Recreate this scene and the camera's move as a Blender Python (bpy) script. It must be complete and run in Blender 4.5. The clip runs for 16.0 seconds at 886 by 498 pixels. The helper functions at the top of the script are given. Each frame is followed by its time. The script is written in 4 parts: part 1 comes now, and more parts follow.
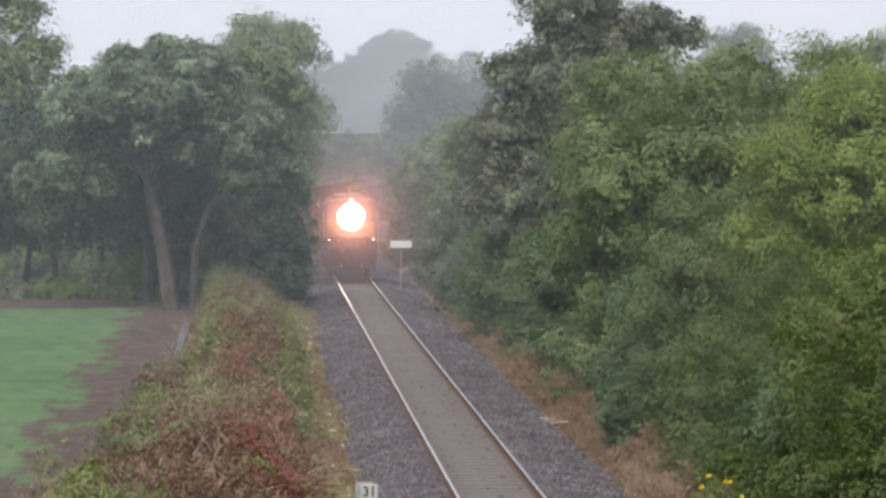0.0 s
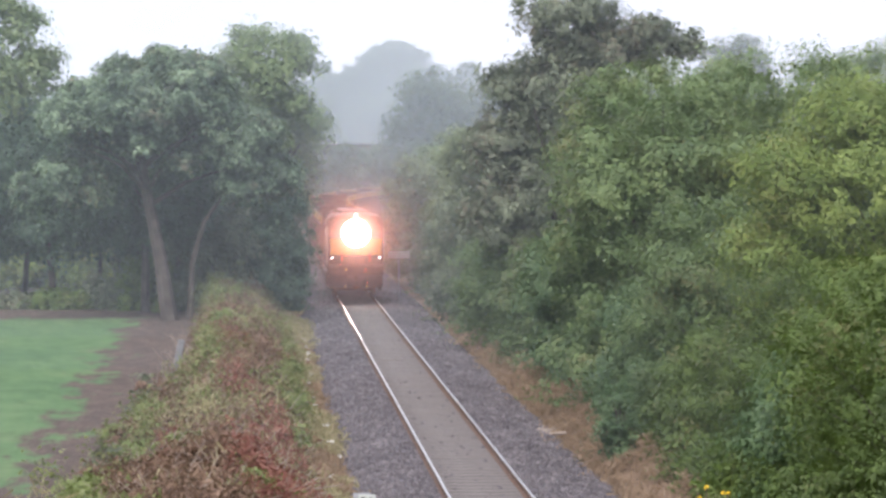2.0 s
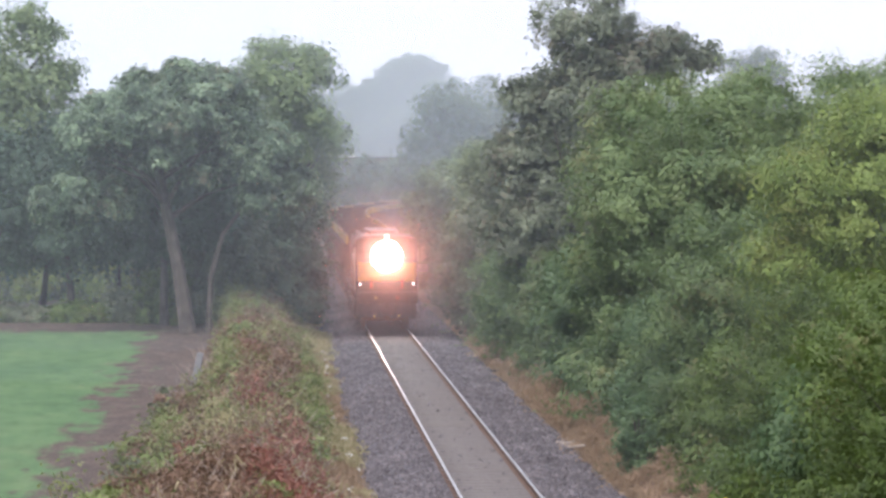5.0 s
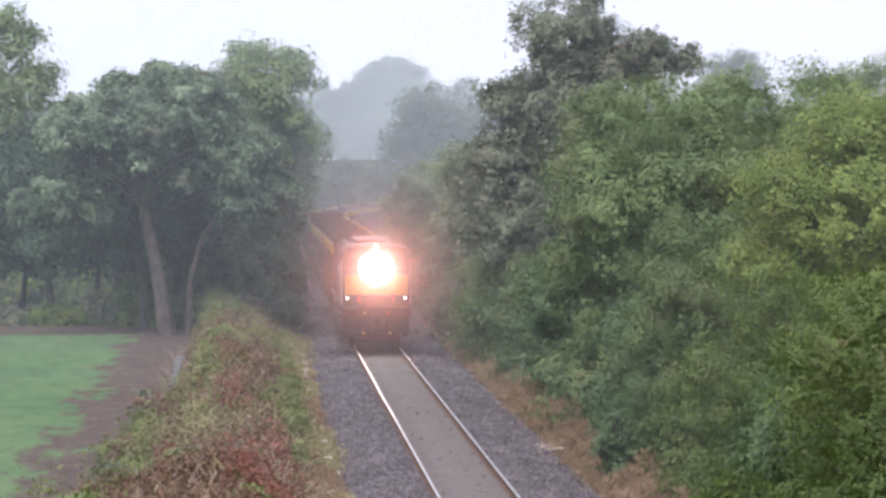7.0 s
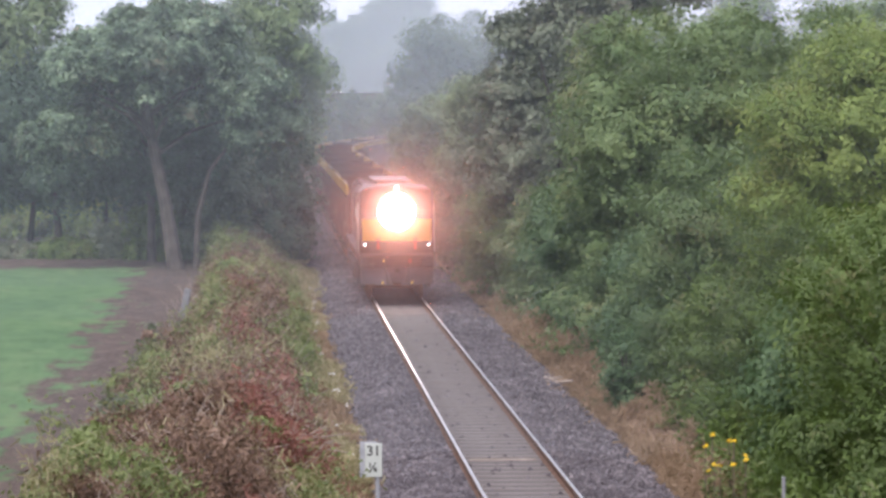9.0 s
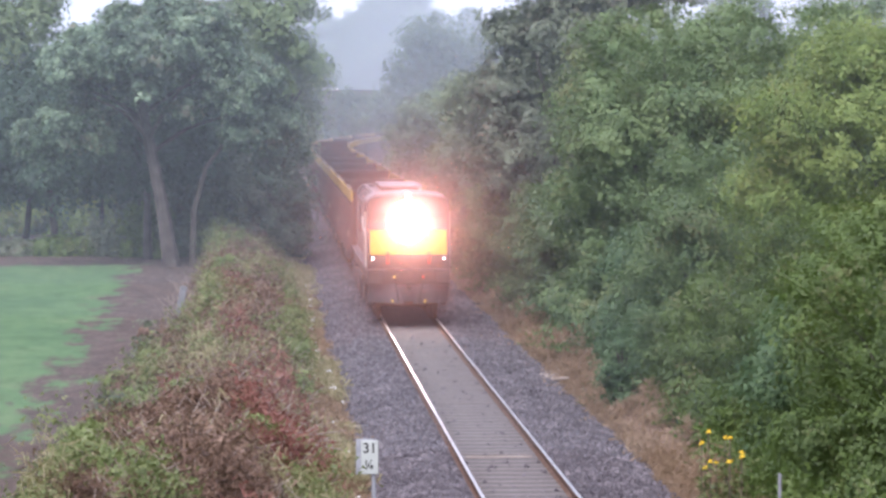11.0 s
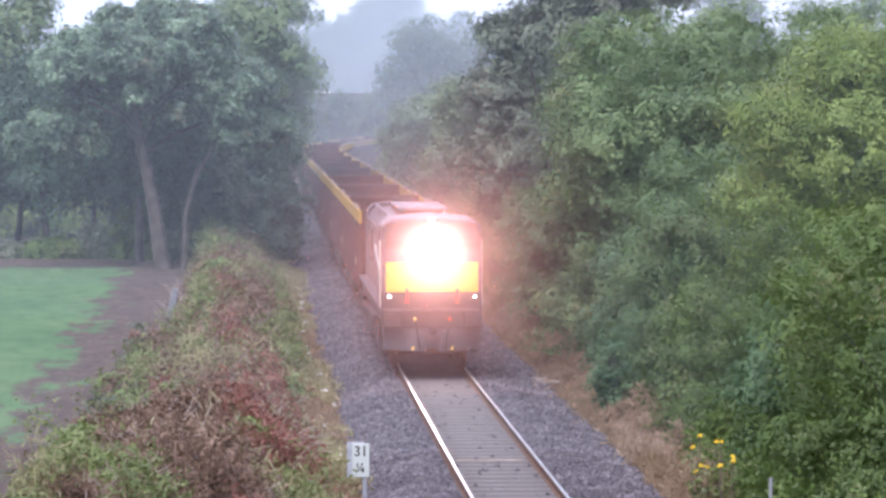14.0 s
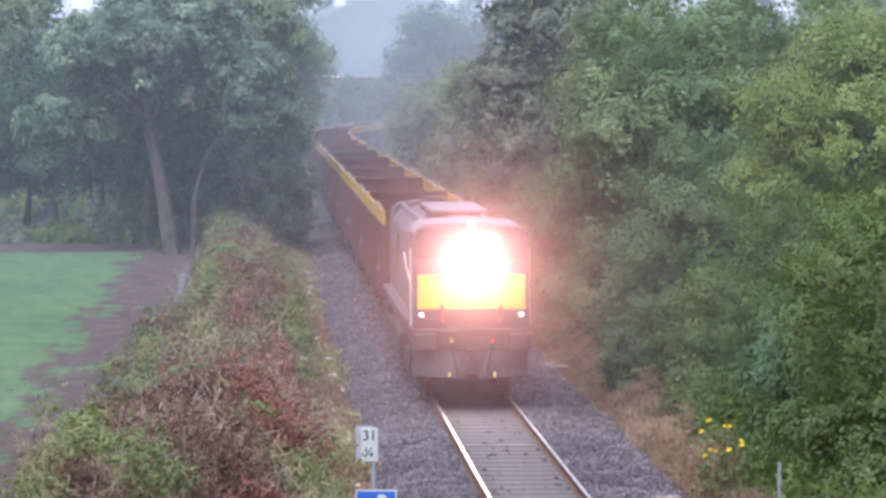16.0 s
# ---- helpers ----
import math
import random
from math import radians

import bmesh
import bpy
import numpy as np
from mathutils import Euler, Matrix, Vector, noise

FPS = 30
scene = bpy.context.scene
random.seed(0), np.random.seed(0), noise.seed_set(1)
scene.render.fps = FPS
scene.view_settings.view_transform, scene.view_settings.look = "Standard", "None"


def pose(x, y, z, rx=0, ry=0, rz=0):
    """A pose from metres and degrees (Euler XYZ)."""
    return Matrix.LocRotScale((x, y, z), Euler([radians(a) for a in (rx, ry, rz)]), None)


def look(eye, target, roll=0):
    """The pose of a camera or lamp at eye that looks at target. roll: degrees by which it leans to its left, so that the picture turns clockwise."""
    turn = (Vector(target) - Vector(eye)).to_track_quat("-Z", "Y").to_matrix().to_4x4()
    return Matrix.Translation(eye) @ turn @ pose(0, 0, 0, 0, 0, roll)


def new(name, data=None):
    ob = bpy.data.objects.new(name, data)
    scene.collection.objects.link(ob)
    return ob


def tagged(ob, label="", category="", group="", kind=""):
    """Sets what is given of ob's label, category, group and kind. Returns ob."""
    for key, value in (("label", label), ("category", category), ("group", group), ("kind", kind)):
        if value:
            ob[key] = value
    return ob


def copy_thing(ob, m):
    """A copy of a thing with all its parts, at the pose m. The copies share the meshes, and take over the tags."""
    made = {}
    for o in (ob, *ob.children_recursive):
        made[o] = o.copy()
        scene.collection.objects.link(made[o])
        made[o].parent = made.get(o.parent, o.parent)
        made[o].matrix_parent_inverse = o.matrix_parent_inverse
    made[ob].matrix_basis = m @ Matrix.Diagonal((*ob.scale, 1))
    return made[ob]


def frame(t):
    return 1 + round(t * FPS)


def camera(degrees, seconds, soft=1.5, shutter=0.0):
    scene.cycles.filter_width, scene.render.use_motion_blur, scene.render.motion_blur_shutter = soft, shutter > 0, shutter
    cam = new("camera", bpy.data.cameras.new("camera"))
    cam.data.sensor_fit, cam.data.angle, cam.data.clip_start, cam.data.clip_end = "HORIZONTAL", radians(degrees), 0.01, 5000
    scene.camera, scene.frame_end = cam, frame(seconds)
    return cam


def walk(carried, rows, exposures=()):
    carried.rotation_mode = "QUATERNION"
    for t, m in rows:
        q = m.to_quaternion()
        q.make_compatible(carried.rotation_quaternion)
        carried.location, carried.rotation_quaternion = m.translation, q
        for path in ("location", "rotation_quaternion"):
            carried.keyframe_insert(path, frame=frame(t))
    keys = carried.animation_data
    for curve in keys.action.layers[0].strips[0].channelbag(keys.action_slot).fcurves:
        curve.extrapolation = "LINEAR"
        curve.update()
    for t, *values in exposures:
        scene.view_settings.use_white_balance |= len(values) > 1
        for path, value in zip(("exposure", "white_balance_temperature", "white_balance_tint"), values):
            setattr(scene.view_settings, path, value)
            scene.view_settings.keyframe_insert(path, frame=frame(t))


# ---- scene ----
cam = camera(15.0, 16.0, soft=2.95)

# ---- camera: hand held on a road bridge over the line; turns only ----
EYE = (0.0, 0.0, 6.7)
# seconds, tilt, turn to the left, lean (degrees)
TURNS = [
    (0, -1.933, 0.000, 0.000), (0.5, -1.860, 0.093, -0.019), (1, -1.816, 0.059, -0.078),
    (1.5, -1.727, -0.103, 0.001), (2, -1.749, -0.036, 0.049), (2.5, -1.670, 0.016, -0.030),
    (3, -1.365, 0.133, -0.070), (3.5, -1.427, 0.294, 0.066), (6, -1.537, 0.268, -0.019),
    (6.5, -1.497, 0.015, 0.214), (7, -1.481, -0.071, 0.001), (7.5, -1.475, -0.075, -0.008),
    (8, -1.555, 0.019, 0.049), (8.5, -2.416, 0.047, -0.213), (9, -2.625, 0.065, -0.081),
    (11.5, -2.721, -0.026, -0.102), (12, -2.813, -0.047, -0.087), (12.5, -2.763, 0.013, -0.093),
    (13, -2.747, -0.012, 0.011), (13.5, -2.753, 0.004, -0.027), (14, -2.617, -0.143, 0.067),
    (14.5, -2.719, -0.139, 0.086), (15, -2.826, -0.093, 0.019), (15.5, -2.887, -0.084, 0.078),
    (16, -2.882, 0.004, 0.044),
]
# the clip's camera opens up as the train nears
EXPOSURES = [(0, 0.73, 6900, 17), (0.5, 0.9, 6880, 17), (1, 1.08, 6800, 18), (2, 1.15, 6580, 18), (3.5, 1.15, 6450, 18), (6, 1.05, 6520, 20), (8, 1.04, 6520, 21), (8.5, 1.0, 6500, 21), (9, 1.05, 6450, 22), (11.5, 1.28, 6000, 25), (14, 1.3, 5860, 25), (16, 1.2, 5800, 23)]
walk(cam, [(t, pose(*EYE, 90 + tilt, 0, turn) @ pose(0, 0, 0, 0, 0, lean)) for t, tilt, turn, lean in TURNS], EXPOSURES)

# ---- light: misty overcast morning ----
world = bpy.data.worlds.new("overcast")
scene.world = world
world.use_nodes = True
wn, wl = world.node_tree.nodes, world.node_tree.links
wn.clear()
sky = wn.new("ShaderNodeTexSky")
sky.sky_type = "NISHITA"
sky.sun_disc = False
sky.sun_elevation = radians(35)
sky.sun_rotation = radians(200)
sky.dust_density = 4.0
bg_sky = wn.new("ShaderNodeBackground")
bg_sky.inputs["Strength"].default_value = 0.05
wl.new(sky.outputs[0], bg_sky.inputs["Color"])
bg_cloud = wn.new("ShaderNodeBackground")
bg_cloud.inputs["Color"].default_value = (0.805, 0.87, 1.01, 1)
bg_cloud.inputs["Strength"].default_value = 0.71
mix = wn.new("ShaderNodeMixShader")
mix.inputs[0].default_value = 0.85
wo = wn.new("ShaderNodeOutputWorld")
wl.new(bg_sky.outputs[0], mix.inputs[1])
wl.new(bg_cloud.outputs[0], mix.inputs[2])
wl.new(mix.outputs[0], wo.inputs[0])

sun_data = bpy.data.lights.new("sun", "SUN")
sun_data.energy = 1.92
sun_data.angle = radians(35)
sun_data.color = (1.0, 0.95, 0.88)
sun = new("sun", sun_data)
sun.matrix_world = look((-30, -40, 120), (0, 60, 0))


# ---- materials ----
def links_of(name):
    m = bpy.data.materials.new(name)
    m.use_nodes = True
    nt = m.node_tree
    nt.nodes.clear()
    out = nt.nodes.new("ShaderNodeOutputMaterial")
    return m, nt, out


def ramp(nt, fac, stops):
    r = nt.nodes.new("ShaderNodeValToRGB")
    while len(r.color_ramp.elements) < len(stops):
        r.color_ramp.elements.new(0.5)
    for e, (p, c) in zip(r.color_ramp.elements, stops):
        e.position = p
        e.color = (*c, 1)
    nt.links.new(fac, r.inputs[0])
    return r.outputs[0]


def noise_tex(nt, scale, detail=4.0, rough=0.6, vector=None, space="Object"):
    n = nt.nodes.new("ShaderNodeTexNoise")
    n.inputs["Scale"].default_value = scale
    n.inputs["Detail"].default_value = detail
    n.inputs["Roughness"].default_value = rough
    if vector is None:
        c = nt.nodes.new("ShaderNodeTexCoord")
        vector = c.outputs[space]
    nt.links.new(vector, n.inputs["Vector"])
    return n.outputs[0]


def mixc(nt, fac, a, b, blend="MIX"):
    m = nt.nodes.new("ShaderNodeMix")
    m.data_type = "RGBA"
    m.blend_type = blend
    for sock, v in ((m.inputs[0], fac), (m.inputs[6], a), (m.inputs[7], b)):
        if hasattr(v, "links"):
            nt.links.new(v, sock)
        elif isinstance(v, tuple):
            sock.default_value = (*v, 1)
        else:
            sock.default_value = v
    return m.outputs[2]


def calc(nt, op, a, b=0.0, c=0.0):
    m = nt.nodes.new("ShaderNodeMath")
    m.operation = op
    for sock, v in zip(m.inputs, (a, b, c)):
        if hasattr(v, "links"):
            nt.links.new(v, sock)
        else:
            sock.default_value = v
    return m.outputs[0]


def surface(name, dark, light, scale=3.0, rough=0.7, metal=0.0, bump=0.2, bump_scale=30.0, fine=0.25, spec=0.4):
    """A plain worn surface: two scales of colour and a fine relief."""
    m, nt, out = links_of(name)
    p = nt.nodes.new("ShaderNodeBsdfPrincipled")
    big = noise_tex(nt, scale, 5)
    col = ramp(nt, big, [(0.3, dark), (0.7, light)])
    grain = noise_tex(nt, bump_scale, 3)
    g = ramp(nt, grain, [(0.3, (0.5, 0.5, 0.5)), (0.7, (1, 1, 1))])
    col = mixc(nt, fine, col, g, "MULTIPLY")
    nt.links.new(col, p.inputs["Base Color"])
    p.inputs["Roughness"].default_value = rough
    p.inputs["Metallic"].default_value = metal
    p.inputs["Specular IOR Level"].default_value = spec
    b = nt.nodes.new("ShaderNodeBump")
    b.inputs["Strength"].default_value = bump
    b.inputs["Distance"].default_value = 0.02
    nt.links.new(grain, b.inputs["Height"])
    nt.links.new(b.outputs[0], p.inputs["Normal"])
    nt.links.new(p.outputs[0], out.inputs[0])
    return m


def foliage(name, dark, mid, light, patch=0.5, through_light=0.28, gloss=0.35, odd=None, speckle=0.3):
    """Leaves: each leaf its own tone, drifts of tone over the crown, some light through the blade."""
    m, nt, out = links_of(name)
    geo = nt.nodes.new("ShaderNodeNewGeometry")
    drift = noise_tex(nt, patch, 3)
    leaf = geo.outputs["Random Per Island"]
    f = calc(nt, "ADD", calc(nt, "MULTIPLY_ADD", leaf, speckle, 0.15 - speckle / 2), calc(nt, "MULTIPLY_ADD", calc(nt, "ADD", drift, noise_tex(nt, patch * 4, 2)), 1.1, -0.72))
    stops = [(0.1, dark), (0.5, mid), (0.95, light)]
    col = ramp(nt, f, stops)
    if odd:
        pick = calc(nt, "GREATER_THAN", calc(nt, "FRACT", calc(nt, "MULTIPLY", leaf, 37.0)), odd[1] - 0.35)
        near = ramp(nt, noise_tex(nt, 0.55, 3), [(0.52, (0, 0, 0)), (0.68, (0.75, 0.75, 0.75))])
        col = mixc(nt, calc(nt, "MULTIPLY", pick, near), col, odd[0])
    d = nt.nodes.new("ShaderNodeBsdfPrincipled")
    nt.links.new(col, d.inputs["Base Color"])
    d.inputs["Roughness"].default_value = 0.55
    d.inputs["Specular IOR Level"].default_value = gloss
    tr = nt.nodes.new("ShaderNodeBsdfTranslucent")
    nt.links.new(mixc(nt, 0.5, col, (light[0], light[1], light[2] * 0.5)), tr.inputs[0])
    mx = nt.nodes.new("ShaderNodeMixShader")
    mx.inputs[0].default_value = through_light
    nt.links.new(d.outputs[0], mx.inputs[1])
    nt.links.new(tr.outputs[0], mx.inputs[2])
    nt.links.new(mx.outputs[0], out.inputs[0])
    return m


def glow(name, colour, strength):
    m, nt, out = links_of(name)
    e = nt.nodes.new("ShaderNodeEmission")
    e.inputs[0].default_value = (*colour, 1)
    e.inputs[1].default_value = strength
    nt.links.new(e.outputs[0], out.inputs[0])
    return m


def haze_sheet_material(amount):
    # haze is put in as a bluish, mostly transparent sheet
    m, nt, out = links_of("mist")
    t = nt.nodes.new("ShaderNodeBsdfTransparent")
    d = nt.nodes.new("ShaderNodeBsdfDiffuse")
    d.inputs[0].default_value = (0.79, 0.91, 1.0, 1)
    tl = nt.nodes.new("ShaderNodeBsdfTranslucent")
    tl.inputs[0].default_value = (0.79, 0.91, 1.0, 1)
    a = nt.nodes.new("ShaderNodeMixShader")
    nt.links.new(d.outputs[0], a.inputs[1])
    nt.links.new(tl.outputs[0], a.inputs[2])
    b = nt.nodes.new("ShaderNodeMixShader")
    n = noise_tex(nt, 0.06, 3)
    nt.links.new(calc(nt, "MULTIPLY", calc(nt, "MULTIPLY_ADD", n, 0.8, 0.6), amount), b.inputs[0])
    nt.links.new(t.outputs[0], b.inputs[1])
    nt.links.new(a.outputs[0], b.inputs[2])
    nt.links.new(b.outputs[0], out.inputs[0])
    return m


def halo_disc_material(radius, amount):
    """A reddish translucent disc that adds the headlight's halo, thinning towards its rim."""
    m, nt, out = links_of("halo_disc")
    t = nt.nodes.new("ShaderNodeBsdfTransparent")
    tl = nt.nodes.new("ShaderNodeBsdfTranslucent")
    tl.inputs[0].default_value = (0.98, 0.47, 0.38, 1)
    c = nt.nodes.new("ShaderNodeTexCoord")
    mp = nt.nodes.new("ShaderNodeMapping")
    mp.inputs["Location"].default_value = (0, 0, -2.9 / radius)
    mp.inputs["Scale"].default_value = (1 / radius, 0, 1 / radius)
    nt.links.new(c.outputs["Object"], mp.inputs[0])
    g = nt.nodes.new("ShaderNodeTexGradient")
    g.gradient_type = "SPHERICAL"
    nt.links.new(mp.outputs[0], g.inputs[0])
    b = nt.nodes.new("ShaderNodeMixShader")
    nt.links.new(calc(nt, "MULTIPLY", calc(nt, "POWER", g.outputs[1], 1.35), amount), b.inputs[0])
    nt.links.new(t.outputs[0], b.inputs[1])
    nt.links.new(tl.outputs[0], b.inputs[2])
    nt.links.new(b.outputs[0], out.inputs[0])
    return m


M_BARK = surface("bark", (0.045, 0.038, 0.034), (0.105, 0.09, 0.078), 2.0, 0.9, bump=0.8, bump_scale=14)
M_STEM = surface("stem", (0.09, 0.07, 0.05), (0.17, 0.14, 0.10), 3.0, 0.9)
M_HAWTHORN = foliage("hawthorn_leaf", (0.046, 0.088, 0.036), (0.108, 0.172, 0.067), (0.21, 0.288, 0.112), 0.35, odd=((0.17, 0.15, 0.07), 0.75), speckle=0.22)
M_YELLOW = foliage("yellow_green_leaf", (0.054, 0.105, 0.022), (0.13, 0.198, 0.041), (0.255, 0.33, 0.084), 0.4, odd=((0.27, 0.24, 0.08), 0.85), speckle=0.25)
M_DARK = foliage("dark_leaf", (0.046, 0.065, 0.041), (0.106, 0.132, 0.086), (0.225, 0.27, 0.175), 0.4, odd=((0.14, 0.105, 0.075), 0.8))
# pale leaf brightened to carry some haze in its colour
M_PALE = foliage("hazed_pale_leaf", (0.09, 0.125, 0.065), (0.165, 0.21, 0.11), (0.25, 0.30, 0.165), 0.4)
# wide tone range puts bright highlights and dark hollows into the leaf colour
M_CHESTNUT = foliage("broad_leaf", (0.014, 0.033, 0.02), (0.05, 0.095, 0.053), (0.27, 0.385, 0.23), 0.35, gloss=0.45, odd=((0.16, 0.13, 0.08), 0.9), speckle=0.45)
M_LIME = foliage("light_green_leaf", (0.08, 0.13, 0.055), (0.138, 0.205, 0.09), (0.225, 0.3, 0.14), 0.3)
# blue-green leaf darkened to put understory shade into its colour
M_BLUE = foliage("shaded_blue_green_leaf", (0.022, 0.048, 0.032), (0.048, 0.092, 0.058), (0.105, 0.17, 0.102), 0.4)
M_THORN = foliage("thorn_leaf", (0.036, 0.068, 0.016), (0.078, 0.128, 0.03), (0.145, 0.21, 0.056), 0.4, odd=((0.15, 0.115, 0.06), 0.9))
M_ELDER = foliage("elder_leaf", (0.038, 0.083, 0.038), (0.078, 0.14, 0.062), (0.15, 0.225, 0.1), 0.4)
M_FAR = foliage("wood_leaf", (0.05, 0.08, 0.05), (0.08, 0.12, 0.07), (0.13, 0.18, 0.10), 0.15)
M_BRACKEN = foliage("dead_bracken", (0.038, 0.025, 0.02), (0.115, 0.07, 0.049), (0.28, 0.195, 0.14), 0.6, 0.2, 0.2, speckle=0.6)
M_RUSSET = foliage("russet_fern", (0.09, 0.036, 0.03), (0.17, 0.07, 0.054), (0.29, 0.15, 0.115), 0.6, 0.2, 0.2, speckle=0.5)
M_BRAMBLE = foliage("bramble_leaf", (0.05, 0.075, 0.024), (0.115, 0.15, 0.05), (0.235, 0.265, 0.11), 0.9, odd=((0.2, 0.135, 0.075), 0.7), speckle=0.55)
M_STRAW = foliage("dry_grass", (0.155, 0.105, 0.07), (0.25, 0.178, 0.12), (0.36, 0.275, 0.195), 0.8, 0.3, 0.2)
M_WEED = foliage("weed_grass", (0.16, 0.15, 0.075), (0.29, 0.265, 0.15), (0.43, 0.385, 0.25), 0.8, 0.3, 0.2, speckle=0.6)
M_NETTLE = foliage("nettle_leaf", (0.07, 0.105, 0.032), (0.15, 0.2, 0.066), (0.265, 0.315, 0.135), 0.9, speckle=0.5)
M_TWIG = surface("dead_twig", (0.2, 0.155, 0.12), (0.36, 0.31, 0.26), 4, 0.9)
M_RAILTOP = surface("polished_steel", (0.62, 0.61, 0.60), (0.80, 0.79, 0.78), 2.0, 0.38, 1.0, 0.05)
M_RUST = surface("rusty_rail", (0.075, 0.04, 0.025), (0.16, 0.085, 0.05), 6, 0.85)
M_SLEEPER = surface("weathered_concrete", (0.11, 0.095, 0.088), (0.19, 0.172, 0.16), 1.5, 0.9)
M_STONE = foliage("ballast_stone", (0.046, 0.04, 0.045), (0.085, 0.075, 0.082), (0.175, 0.158, 0.168), 0.6, 0.0, 0.3, speckle=0.6)
M_GREY = surface("grey_paint", (0.05, 0.05, 0.058), (0.095, 0.095, 0.108), 1.5, 0.5, bump=0.1)
M_ROOF = surface("pale_grey_roof", (0.14, 0.145, 0.165), (0.24, 0.245, 0.27), 1.5, 0.55, bump=0.1)
M_PANEL = surface("warning_yellow", (0.72, 0.42, 0.02), (0.85, 0.53, 0.03), 1.0, 0.45, bump=0.05, fine=0.1)
M_BLACK = surface("matt_black", (0.025, 0.023, 0.023), (0.06, 0.055, 0.052), 2, 0.7)
M_PLOUGH = surface("dirty_grey_steel", (0.06, 0.057, 0.062), (0.115, 0.11, 0.116), 2, 0.7)
M_WAGON = surface("rusted_brown_steel", (0.045, 0.026, 0.026), (0.095, 0.05, 0.046), 0.8, 0.85, bump=0.3, bump_scale=9)
# rusty steel darkened so the open body's inner shade is in the colour
M_WAGON_SHADED = surface("rusted_shaded_steel", (0.032, 0.016, 0.015), (0.095, 0.042, 0.035), 0.7, 0.9, bump=0.3, bump_scale=8)
M_BAND = surface("faded_yellow_band", (0.16, 0.085, 0.02), (0.55, 0.37, 0.06), 1.6, 0.7)
M_GLASS = surface("windscreen_glass", (0.05, 0.05, 0.056), (0.09, 0.088, 0.094), 1, 0.08, 0.0, 0.0, spec=0.9)
M_RED = surface("red_paint", (0.45, 0.03, 0.02), (0.62, 0.05, 0.03), 3, 0.5)
M_BRASS = surface("yellow_cock", (0.65, 0.5, 0.08), (0.8, 0.65, 0.15), 3, 0.5)
M_WHITE = surface("white_plate", (0.32, 0.36, 0.33), (0.46, 0.50, 0.46), 2, 0.5, bump=0.05, fine=0.1)
M_INK = surface("black_paint", (0.02, 0.02, 0.02), (0.035, 0.035, 0.035), 3, 0.6)
M_BLUE_SIGN = surface("blue_plate", (0.015, 0.08, 0.33), (0.025, 0.12, 0.42), 2, 0.45, bump=0.05)
M_POST = surface("galvanised_post", (0.25, 0.27, 0.29), (0.38, 0.40, 0.42), 4, 0.6, 0.3)
M_CONCRETE = surface("grey_concrete", (0.13, 0.14, 0.15), (0.23, 0.24, 0.25), 3, 0.9)
M_MASONRY = surface("bridge_masonry", (0.06, 0.055, 0.055), (0.12, 0.11, 0.11), 0.6, 0.9, bump=0.5, bump_scale=4)
M_COPING = surface("pale_coping", (0.7, 0.7, 0.68), (0.85, 0.85, 0.83), 1, 0.7)
M_HEADLIGHT = glow("headlight", (1.0, 0.86, 0.74), 36.0)
M_MARKER = glow("marker_light", (1.0, 0.96, 0.9), 3.5)
M_FLOWER = surface("yellow_petal", (0.75, 0.5, 0.01), (0.85, 0.62, 0.03), 8, 0.6)
M_PETAL = surface("white_petal", (0.75, 0.75, 0.7), (0.85, 0.85, 0.8), 8, 0.6)


